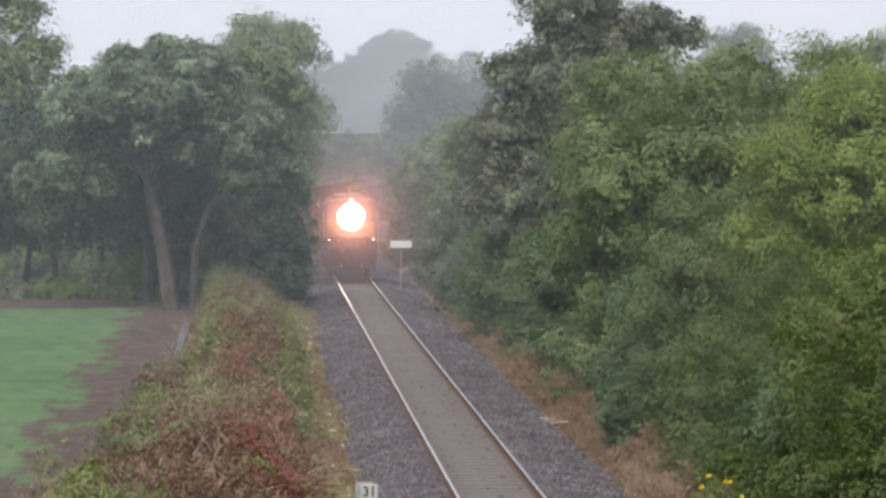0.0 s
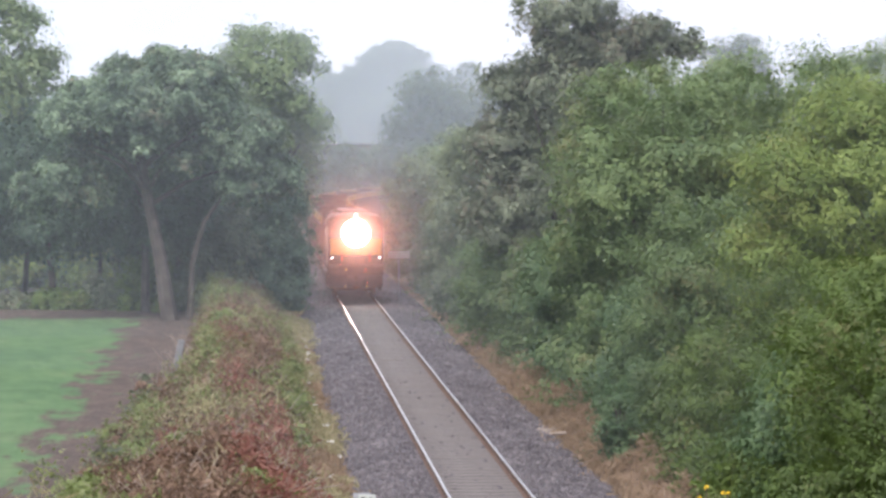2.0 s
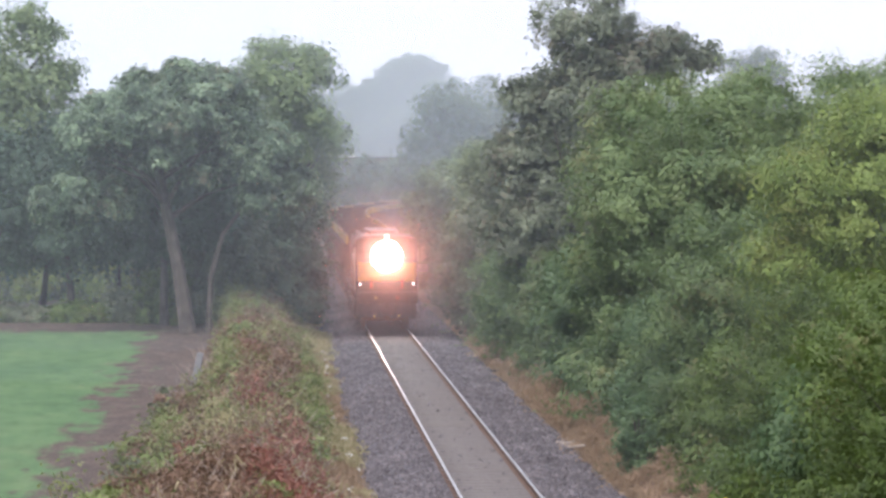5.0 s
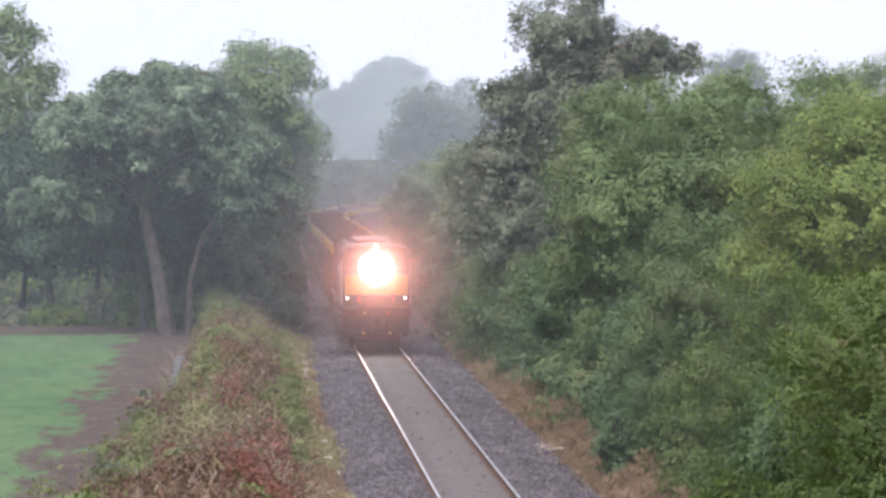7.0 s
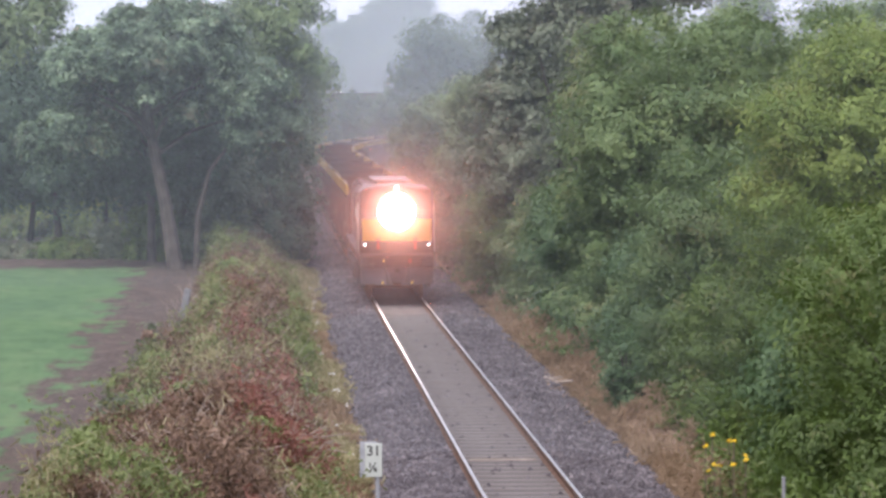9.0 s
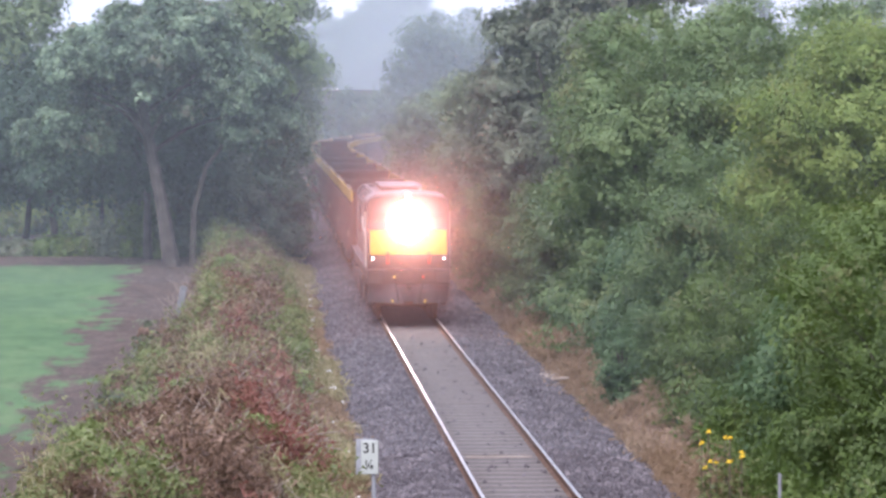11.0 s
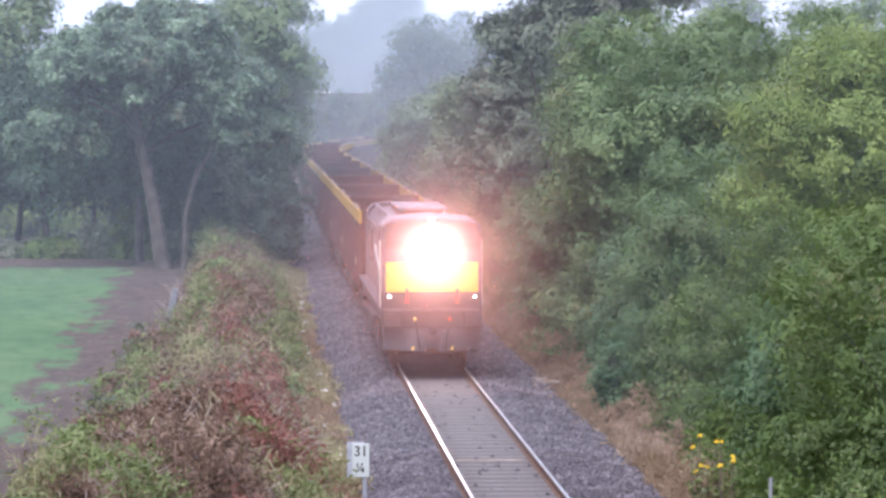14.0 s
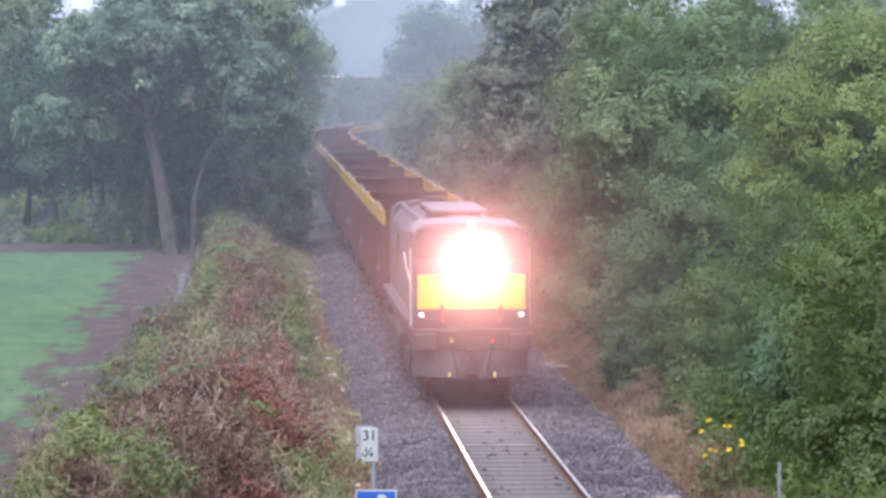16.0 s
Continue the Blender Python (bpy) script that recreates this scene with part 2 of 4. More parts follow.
def ground_material():
    """Field turf, worn soil by the hedge bank, dry verge and cutting slope, told by the distance from the line; tree
    shade painted as soil.
    """
    m, nt, out = links_of("ground_cover")
    geo = nt.nodes.new("ShaderNodeNewGeometry")
    xyz = nt.nodes.new("ShaderNodeSeparateXYZ")
    nt.links.new(geo.outputs["Position"], xyz.inputs[0])
    pos = geo.outputs["Position"]
    u = calc(nt, "ADD", xyz.outputs[0], calc(nt, "MULTIPLY_ADD", xyz.outputs[1], 0.0557, -4.544))
    stretch = nt.nodes.new("ShaderNodeVectorMath")
    stretch.operation = "MULTIPLY"
    nt.links.new(pos, stretch.inputs[0])
    stretch.inputs[1].default_value = (1, 0.35, 1)
    edge = noise_tex(nt, 0.9, 5, 0.65, stretch.outputs[0])
    uu = calc(nt, "ADD", u, calc(nt, "MULTIPLY_ADD", edge, 6.5, -3.25))
    fine = noise_tex(nt, 9, 5, 0.7, pos)
    broad = noise_tex(nt, 0.25, 4, 0.6, stretch.outputs[0])
    turf = ramp(nt, broad, [(0.3, (0.072, 0.145, 0.066)), (0.55, (0.10, 0.18, 0.08)), (0.75, (0.15, 0.20, 0.10))])
    turf = mixc(nt, 0.5, turf, ramp(nt, fine, [(0.3, (0.55, 0.6, 0.5)), (0.7, (1, 1, 1))]), "MULTIPLY")
    mottle = noise_tex(nt, 1.7, 4, 0.7, stretch.outputs[0])
    turf = mixc(nt, 0.75, turf, ramp(nt, mottle, [(0.3, (0.62, 0.66, 0.6)), (0.5, (0.95, 0.95, 0.95)), (0.72, (1.25, 1.15, 1.1))]), "MULTIPLY")
    soil = ramp(nt, fine, [(0.25, (0.042, 0.032, 0.029)), (0.5, (0.085, 0.066, 0.057)), (0.75, (0.15, 0.122, 0.104))])
    soil = mixc(nt, 0.8, soil, ramp(nt, mottle, [(0.3, (0.62, 0.6, 0.6)), (0.5, (1.0, 0.98, 0.95)), (0.7, (1.5, 1.42, 1.3))]), "MULTIPLY")
    verge = ramp(nt, fine, [(0.25, (0.1, 0.066, 0.045)), (0.5, (0.175, 0.12, 0.08)), (0.75, (0.26, 0.19, 0.13))])
    to_soil = ramp(nt, calc(nt, "MULTIPLY_ADD", uu, 0.5, 5.15), [(0.35, (0, 0, 0)), (0.65, (1, 1, 1))])
    # woodland floor and the shade under its trees are painted together as dark soil
    wood = calc(nt, "ADD", xyz.outputs[1], calc(nt, "MULTIPLY_ADD", edge, 6.0, -3.0))
    wood = ramp(nt, calc(nt, "MULTIPLY_ADD", wood, 0.2, -25.6), [(0.3, (0, 0, 0)), (0.7, (1, 1, 1))])
    wood_shade_end = calc(nt, "LESS_THAN", xyz.outputs[1], 177.0)
    to_soil = mixc(nt, 1.0, to_soil, mixc(nt, wood_shade_end, (0.0, 0.0, 0.0), wood), "LIGHTEN")
    to_verge = ramp(nt, calc(nt, "MULTIPLY_ADD", u, 0.5, 2.6), [(0.3, (0, 0, 0)), (0.7, (1, 1, 1))])
    col = mixc(nt, to_verge, mixc(nt, to_soil, turf, soil), verge)
    p = nt.nodes.new("ShaderNodeBsdfPrincipled")
    nt.links.new(col, p.inputs["Base Color"])
    p.inputs["Roughness"].default_value = 0.95
    p.inputs["Specular IOR Level"].default_value = 0.15
    b = nt.nodes.new("ShaderNodeBump")
    b.inputs["Distance"].default_value = 0.06
    b.inputs["Strength"].default_value = 0.6
    nt.links.new(fine, b.inputs["Height"])
    nt.links.new(b.outputs[0], p.inputs["Normal"])
    nt.links.new(p.outputs[0], out.inputs[0])
    return m


def ballast_material():
    m, nt, out = links_of("ballast_bed")
    geo = nt.nodes.new("ShaderNodeNewGeometry")
    xyz = nt.nodes.new("ShaderNodeSeparateXYZ")
    nt.links.new(geo.outputs["Position"], xyz.inputs[0])
    pos = geo.outputs["Position"]
    u = calc(nt, "ADD", xyz.outputs[0], calc(nt, "MULTIPLY_ADD", xyz.outputs[1], 0.0557, -4.544))
    v = nt.nodes.new("ShaderNodeTexVoronoi")
    v.inputs["Scale"].default_value = 16
    nt.links.new(pos, v.inputs["Vector"])
    tone = nt.nodes.new("ShaderNodeSeparateColor")
    nt.links.new(v.outputs["Color"], tone.inputs[0])
    big = noise_tex(nt, 0.5, 4, 0.6, pos)
    stones = ramp(nt, tone.outputs[0], [(0.0, (0.040, 0.035, 0.039)), (0.6, (0.085, 0.075, 0.083)), (1.0, (0.19, 0.17, 0.18))])
    stones = mixc(nt, 0.45, stones, ramp(nt, big, [(0.3, (0.5, 0.47, 0.47)), (0.7, (1, 1, 1))]), "MULTIPLY")
    dust = ramp(nt, noise_tex(nt, 7, 5, 0.7, pos), [(0.3, (0.062, 0.053, 0.048)), (0.7, (0.115, 0.1, 0.091))])
    inside = calc(nt, "LESS_THAN", calc(nt, "ABSOLUTE", u), 0.86)
    col = mixc(nt, calc(nt, "MULTIPLY", inside, 0.85), stones, dust)
    p = nt.nodes.new("ShaderNodeBsdfPrincipled")
    nt.links.new(col, p.inputs["Base Color"])
    p.inputs["Roughness"].default_value = 0.9
    b = nt.nodes.new("ShaderNodeBump")
    b.inputs["Distance"].default_value = 0.03
    b.inputs["Strength"].default_value = 0.7
    nt.links.new(v.outputs["Distance"], b.inputs["Height"])
    nt.links.new(b.outputs[0], p.inputs["Normal"])
    nt.links.new(p.outputs[0], out.inputs[0])
    return m


# ---- building helpers ----
def mesh_from(name, verts, faces, material, smooth=False):
    me = bpy.data.meshes.new(name)
    me.from_pydata([tuple(v) for v in verts], [], faces)
    me.update()
    if smooth:
        me.polygons.foreach_set("use_smooth", [True] * len(me.polygons))
    me.materials.append(material)
    return me


def part(name, bm, material, parent, label=""):
    """One mesh object under a thing or a part."""
    me = bpy.data.meshes.new(name)
    bm.to_mesh(me)
    bm.free()
    me.materials.append(material)
    ob = new(name, me)
    ob.parent = parent
    if label:
        tagged(ob, label)
    return ob


def box_bm(x0, x1, y0, y1, z0, z1, bevel=0.0, bm=None):
    bm = bm or bmesh.new()
    made = bmesh.ops.create_cube(bm, size=1.0)["verts"]
    for v in made:
        v.co = Vector(((x0 + x1) / 2 + v.co.x * (x1 - x0), (y0 + y1) / 2 + v.co.y * (y1 - y0), (z0 + z1) / 2 + v.co.z * (z1 - z0)))
    if bevel:
        edges = list({e for v in made for e in v.link_edges})
        bmesh.ops.bevel(bm, geom=edges, offset=bevel, segments=2, affect="EDGES", profile=0.5)
    return bm


def rod_bm(a, b, r0, r1=None, sides=8, bm=None):
    """A tapered rod between two points."""
    bm = bm or bmesh.new()
    a, b = Vector(a), Vector(b)
    r1 = r0 if r1 is None else r1
    m = Matrix.Translation((a + b) / 2) @ (b - a).to_track_quat("Z", "Y").to_matrix().to_4x4()
    bmesh.ops.create_cone(bm, cap_ends=True, segments=sides, radius1=r0, radius2=r1, depth=(b - a).length, matrix=m)
    return bm


def loft_bm(sections, closed_ends=True):
    """A skin over equal-sized rings of points."""
    bm = bmesh.new()
    rings = [[bm.verts.new(p) for p in ring] for ring in sections]
    n = len(rings[0])
    for a, b in zip(rings, rings[1:]):
        for i in range(n):
            bm.faces.new((a[i], a[(i + 1) % n], b[(i + 1) % n], b[i]))
    if closed_ends:
        bm.faces.new(rings[0][::-1])
        bm.faces.new(rings[-1])
    bmesh.ops.recalc_face_normals(bm, faces=bm.faces)
    return bm


def thing(name, m, label, category, group="", kind=""):
    ob = new(name)
    ob.matrix_world = m
    ob.empty_display_size = 0.2
    return tagged(ob, label, category, group, kind)


RNG = np.random.default_rng(7)


def leaves_mesh(name, centres, normals, sizes, material, slim=0.6, corners=4, axis=None):
    """One small blade for each centre: folded with four corners, or a plain pointed one with three."""
    n = len(centres)
    nrm = normals / (np.linalg.norm(normals, axis=1, keepdims=True) + 1e-9)
    t = RNG.normal(size=(n, 3)) if axis is None else axis + RNG.normal(size=(n, 3)) * 0.45
    t -= nrm * np.sum(t * nrm, axis=1, keepdims=True)
    t /= np.linalg.norm(t, axis=1, keepdims=True) + 1e-9
    b = np.cross(nrm, t)
    s = sizes[:, None]
    fold = nrm * s * RNG.uniform(0.05, 0.3, (n, 1))
    co = np.empty((n, corners, 3), dtype=np.float32)
    if corners == 4:
        co[:, 0] = centres - t * s * 0.5
        co[:, 1] = centres - b * s * 0.5 * slim + fold
        co[:, 2] = centres + t * s * 0.5
        co[:, 3] = centres + b * s * 0.5 * slim + fold
    else:
        co[:, 0] = centres + t * s * 0.65
        co[:, 1] = centres - t * s * 0.4 - b * s * 0.6 * slim
        co[:, 2] = centres - t * s * 0.4 + b * s * 0.6 * slim
    me = bpy.data.meshes.new(name)
    me.vertices.add(n * corners)
    me.vertices.foreach_set("co", co.ravel())
    me.loops.add(n * corners)
    me.loops.foreach_set("vertex_index", np.arange(n * corners, dtype=np.int32))
    me.polygons.add(n)
    me.polygons.foreach_set("loop_start", np.arange(0, n * corners, corners, dtype=np.int32))
    me.update(calc_edges=True)
    me.materials.append(material)
    return me


def unit(n):
    d = RNG.normal(size=(n, 3))
    return d / np.linalg.norm(d, axis=1, keepdims=True)


def crown_points(lobes, twigs, per_twig, spread, leaf, inner=0.15, low=False, feather=1.9):
    """Leaves in tufts over a set of rounded lobes, thinner inside."""
    lobes = np.array(lobes, dtype=float)
    area = (lobes[:, 3] * lobes[:, 4] + lobes[:, 4] * lobes[:, 5] + lobes[:, 3] * lobes[:, 5])
    which = RNG.choice(len(lobes), twigs, p=area / area.sum())
    d = unit(twigs)
    turn = (d[:, 2] < -0.25) & (RNG.random(twigs) < (0.55 if low else 1.0))
    d[:, 2] = np.where(turn, -d[:, 2] * 0.6, d[:, 2])
    rad = np.clip(RNG.normal(0.93, 0.09, (twigs, 1)), 0.6, 1.06)
    far = RNG.random((twigs, 1)) < inner
    rad = np.where(far, RNG.uniform(0.35, 0.8, (twigs, 1)), rad)
    tuft = lobes[which, :3] + d * rad * lobes[which, 3:6]
    idx = np.repeat(np.arange(twigs), per_twig)
    off = np.clip(RNG.normal(size=(len(idx), 3)), -1.45, 1.45) * spread * RNG.uniform(0.5, 1.3, (twigs, 1))[idx]
    way = d + RNG.normal(size=(twigs, 3)) * 0.6
    way[:, 2] = way[:, 2] * 0.5 + 0.1
    way /= np.linalg.norm(way, axis=1, keepdims=True)
    along = np.sum(off * way[idx], axis=1, keepdims=True)
    off = (off - way[idx] * along) * (1.05 / feather) + way[idx] * along * feather
    off[:, 2] -= 0.25 * (along[:, 0] ** 2) / max(spread, 0.1)
    pos = tuft[idx] + off
    nrm = d[idx] * 0.8 + off / spread * 0.35 + np.array([0, 0, 0.5]) + RNG.normal(size=(len(idx), 3)) * 0.28
    size = leaf * RNG.uniform(0.65, 1.35, len(idx)) * np.where(far[idx, 0], 1.5, 1.0)
    return pos, nrm, size, way[idx]


def lobes_for(rx, ry, z0, z1, n, seed, squeeze=0.55, low=False):
    """A rounded crown between two heights: a core, large lobes on it and small ones on those."""
    r = np.random.default_rng(seed)
    h = z1 - z0
    out = [(0, 0, (z0 + z1) / 2, rx * 0.62, ry * 0.62, h * 0.36)]
    for i in range(n):
        a = i * 2.399 + r.uniform(-0.4, 0.4)
        e = r.uniform(-0.85, 0.85)
        w = math.sqrt(1 - e * e * 0.9)
        k = r.uniform(0.28, squeeze - 0.07)
        out.append((math.cos(a) * rx * w * (1 - k * 0.8), math.sin(a) * ry * w * (1 - k * 0.8),
                    (z0 + z1) / 2 + e * h / 2 * (1 - k * 0.6), rx * k, ry * k, h * k * 0.45))
    for i in range(n * 5):
        a = r.uniform(0, math.tau)
        e = r.uniform(-0.9, 0.97)
        w = math.sqrt(1 - e * e * 0.92)
        k = r.uniform(0.35, 0.85) * min(1.0, rx / 2.4)
        out.append((math.cos(a) * rx * w * 0.86, math.sin(a) * ry * w * 0.86, (z0 + z1) / 2 + e * h / 2 * 0.92, k * 1.1, k * 1.1, k * 0.75))
    if low:
        for i in range(8):
            a = i * math.tau / 8 + r.uniform(-0.3, 0.3)
            out.append((math.cos(a) * rx * 0.72, math.sin(a) * ry * 0.72, z0 + h * r.uniform(0.06, 0.22), rx * 0.4, ry * 0.4, h * 0.17))
    return out


def clumps(masses, n, seed, low, high):
    """The large masses of a crown and small clumps of twigs standing out of them."""
    r = np.random.default_rng(seed)
    out = [tuple(m) for m in masses]
    weight = np.array([m[3] * m[5] for m in masses])
    for i in r.choice(len(masses), n, p=weight / weight.sum()):
        x, y, z, rx, ry, rz = masses[i]
        d = r.normal(size=3)
        d[2] = abs(d[2]) if r.random() < 0.7 else d[2]
        d /= np.linalg.norm(d)
        k = r.uniform(low, high)
        k2 = 1.12 - 0.35 * k
        out.append((x + d[0] * rx * k2, y + d[1] * ry * k2, z + d[2] * rz * k2, k, k, k * 0.75))
    return out


def trunk_bm(points, limbs=(), sides=9):
    """A tapered trunk through (x, y, z, radius) points and its limbs."""
    bm = bmesh.new()

    def tube(pts):
        rings = []
        for i, (x, y, z, r) in enumerate(pts):
            a = Vector(pts[max(i - 1, 0)][:3])
            b = Vector(pts[min(i + 1, len(pts) - 1)][:3])
            q = (b - a).to_track_quat("Z", "Y")
            rings.append([bm.verts.new(Vector((x, y, z)) + q @ Vector((math.cos(k / sides * math.tau) * r * (1 + 0.12 * math.sin(3 * k)), math.sin(k / sides * math.tau) * r, 0))) for k in range(sides)])
        for p, q in zip(rings, rings[1:]):
            for k in range(sides):
                bm.faces.new((p[k], p[(k + 1) % sides], q[(k + 1) % sides], q[k]))

    tube(points)
    for limb in limbs:
        tube(limb)
    return bm


def tree(name, x, y, ground_z, rx, ry, z0, z1, material, label, category="tree", twigs=500, per=34, spread=0.28, leaf=0.13,
         lobes=9, seed=1, group="", trunk=None, lean=(0, 0), inner=0.15, masses=(), clump=(0.35, 0.8), feather=1.9):
    top = thing(name, pose(x, y, ground_z), label, category, group)
    h0, h1 = z0 - ground_z, z1 - ground_z
    bushy = category == "bush"
    lob = clumps(masses, lobes * 5, seed, *clump) if masses else lobes_for(rx, ry, h0, h1, lobes, seed, low=bushy)
    near = y < 80
    middle = y < 135
    pos, nrm, size, way = crown_points(lob, int(twigs * (1.5 if middle else 1.2)), int(per * (2.15 if near else 1.75 if middle else 1.15)), spread, leaf * (0.56 if near else 0.66 if middle else 0.9),
                                       inner + 0.08 * bushy, bushy, feather if middle else 1.4)
    pos[:, 2] = np.maximum(pos[:, 2], 0.03)
    crown = new("crown", leaves_mesh("crown", pos, nrm, size, material, 0.62, 3, way))
    crown.parent = top
    r = random.Random(seed)
    tr = trunk or max(0.04, 0.008 * h1)
    mid = h0 + (h1 - h0) * 0.35
    pts = [(0, 0, -0.2, tr * 1.35), (lean[0] * 0.3, lean[1] * 0.3, mid * 0.35, tr), (lean[0], lean[1], mid, tr * 0.7), (lean[0] * 1.2, lean[1], h1 * 0.86, tr * 0.2)]
    limbs = []
    for i in range(7):
        a = i * 2.4 + r.random()
        z = mid * r.uniform(0.55, 1.0)
        f = z / max(mid, 0.1)
        ex = (math.cos(a) * rx * 0.7, math.sin(a) * ry * 0.7, z + (h1 - h0) * r.uniform(0.2, 0.5))
        limbs.append([(lean[0] * f, lean[1] * f, z, tr * 0.45), (lean[0] * f + ex[0] * 0.45, lean[1] * f + ex[1] * 0.45, (z + ex[2]) / 2 + 0.2, tr * 0.28), (lean[0] * f + ex[0], lean[1] * f + ex[1], ex[2], tr * 0.1)])
    part("trunk", trunk_bm(pts, limbs, 7), M_BARK, top, "grey-brown trunk with spreading limbs")
    return top


# ---- the line: straight, then bending away ----
SLOPE = -0.0557
X0, Y0 = 1.085, 62.1
BEND_Y, RADIUS = 203.0, 400.0
HEAD0 = math.atan2(SLOPE, 1.0)


def centre(s):
    """Place and heading of the track's centre at a distance s down the line."""
    if s <= BEND_Y:
        return X0 + SLOPE * (s - Y0), s, HEAD0
    bx = X0 + SLOPE * (BEND_Y - Y0)
    h = HEAD0 + (s - BEND_Y) / RADIUS
    return (bx + RADIUS * (math.cos(HEAD0) - math.cos(h)), BEND_Y + RADIUS * (math.sin(h) - math.sin(HEAD0)), h)


def beside(s, u, z=0.0):
    x, y, h = centre(s)
    return Vector((x + u * math.cos(h), y - u * math.sin(h), z))


def smooth(a, b, v):
    t = min(1.0, max(0.0, (v - a) / (b - a)))
    return t * t * (3 - 2 * t)


def land(u, s):
    """Height of the ground at a distance u to the side of the line."""
    z = -0.55
    if u < 0:
        z += 0.2 * smooth(-2.4, -3.2, u)
        z += 0.95 * smooth(-3.0, -5.0, u) - 0.6 * smooth(-5.2, -7.2 - 0.9 * smooth(80, 55, s), u)
    else:
        z += 0.25 * smooth(2.8, 3.8, u) + 2.3 * smooth(4.0, 11.0, u)
    return z + 0.05 * noise.noise((u * 0.8, s * 0.25, 3.0))


def build_ground():
    us = [-900, -300, -120, -60, -30, -20, -15] + [-12 + 0.5 * i for i in range(49)] + [15, 20, 30, 60, 120, 300, 900]
    ss = [-60, -20, 10] + [30 + 2.0 * i for i in range(90)] + [215, 230, 250, 275, 300, 340, 400, 500, 700, 1000, 1800]
    verts, faces = [], []
    for s in ss:
        for u in us:
            p = beside(min(s, 203), u) + Vector((0, max(0, s - 203), 0))
            verts.append((p.x, p.y, land(u, s)))
    n = len(us)
    for j in range(len(ss) - 1):
        for i in range(n - 1):
            faces.append((j * n + i, j * n + i + 1, (j + 1) * n + i + 1, (j + 1) * n + i))
    ob = new("ground", mesh_from("ground", verts, faces, ground_material(), True))
    tagged(ob, "green mown field, bare soil strip and dry grass verge", "ground", kind="structure")


def strip(profile, s0, s1, step, name, material, smooth_faces=False):
    """A profile of (u, z) points swept along the line."""
    verts, faces = [], []
    n = len(profile)
    count = int((s1 - s0) / step) + 1
    for j in range(count):
        for u, z in profile:
            verts.append(beside(s0 + j * step, u, z))
    for j in range(count - 1):
        for i in range(n - 1):
            faces.append((j * n + i, j * n + i + 1, (j + 1) * n + i + 1, (j + 1) * n + i))
    return mesh_from(name, verts, faces, material, smooth_faces)


# distance between rail centres, sized to fit the camera's view
RAIL_SPACING = 1.6


def build_track():
    bed = new("ballast_bed", strip([(-2.75, -0.62), (-2.25, -0.33), (-1.75, -0.18), (-1.35, -0.135), (-0.92, -0.135), (-0.7, -0.162), (0.7, -0.162), (0.92, -0.135), (1.35, -0.135), (1.75, -0.18), (2.7, -0.33), (3.2, -0.62)],
                                   -30, 420, 2.0, "ballast_bed", ballast_material()))
    tagged(bed, "grey crushed stone ballast bed under the track", "ballast", kind="structure")
    track = thing("railway_track", pose(0, 0, 0), "single broad-gauge railway track on concrete sleepers", "railway track", kind="structure")
    for side in (-1, 1):
        c = side * RAIL_SPACING / 2
        prof = [(c - 0.07, -0.158), (c - 0.07, -0.145), (c - 0.012, -0.12), (c - 0.012, -0.045), (c - 0.035, -0.035), (c - 0.035, -0.006), (c - 0.028, 0.0),
                (c + 0.028, 0.0), (c + 0.035, -0.006), (c + 0.035, -0.035), (c + 0.012, -0.045), (c + 0.012, -0.12), (c + 0.07, -0.145), (c + 0.07, -0.158)]
        rail = new("rail", strip(prof, -30, 420, 3.0, "rail", M_RUST))
        rail.parent = track
        tagged(rail, "rusty rail with a polished running top")
        cap = new("running_surface", strip([(c - 0.03, -0.004), (c - 0.026, 0.003), (c + 0.026, 0.003), (c + 0.03, -0.004)], -30, 420, 3.0, "running_surface", M_RAILTOP))
        cap.parent = rail
    # little weeds of pale stone and spilt ballast, and loose stones on the shoulders
    n = 32000
    s = 50 + 110 * RNG.random(n) ** 1.6
    u = RNG.uniform(-2.5, 3.2, n)
    keep = (np.abs(np.abs(u) - 0.80) > 0.1) & ((np.abs(u) > 0.8) | (RNG.random(n) < 0.05))
    s, u = s[keep], u[keep]
    base = np.array([(1, 0, 0), (-0.5, 0.8, 0), (-0.6, -0.8, 0), (0, 0, 0.8), (0.2, 0.1, -0.6)])
    tri = np.array([(0, 1, 3), (1, 2, 3), (2, 0, 3), (1, 0, 4), (2, 1, 4), (0, 2, 4)])
    k = len(s)
    size = RNG.uniform(0.02, 0.065, k)
    ang = RNG.uniform(0, math.tau, k)
    z = np.interp(u, [-2.75, -2.25, -1.75, -1.35, -0.92, -0.7, 0.7, 0.92, 1.35, 1.75, 2.7, 3.2], [-0.62, -0.33, -0.18, -0.135, -0.135, -0.162, -0.162, -0.135, -0.135, -0.18, -0.33, -0.62])
    ca, sa = np.cos(ang), np.sin(ang)
    x = X0 + SLOPE * (s - Y0) + u
    b = base[None] * size[:, None, None] * RNG.uniform(0.7, 1.3, (k, 5, 1))
    co = np.stack([b[:, :, 0] * ca[:, None] - b[:, :, 1] * sa[:, None] + x[:, None], b[:, :, 0] * sa[:, None] + b[:, :, 1] * ca[:, None] + s[:, None], b[:, :, 2] + z[:, None] + 0.01], axis=2)
    me = bpy.data.meshes.new("ballast_stones")
    me.from_pydata(co.reshape(-1, 3).tolist(), [], (tri[None] + np.arange(k)[:, None, None] * 5).reshape(-1, 3).tolist())
    me.materials.append(M_STONE)
    tagged(new("ballast_stones", me), "loose grey ballast stones along the track", "stones", kind="stuff")
    return track


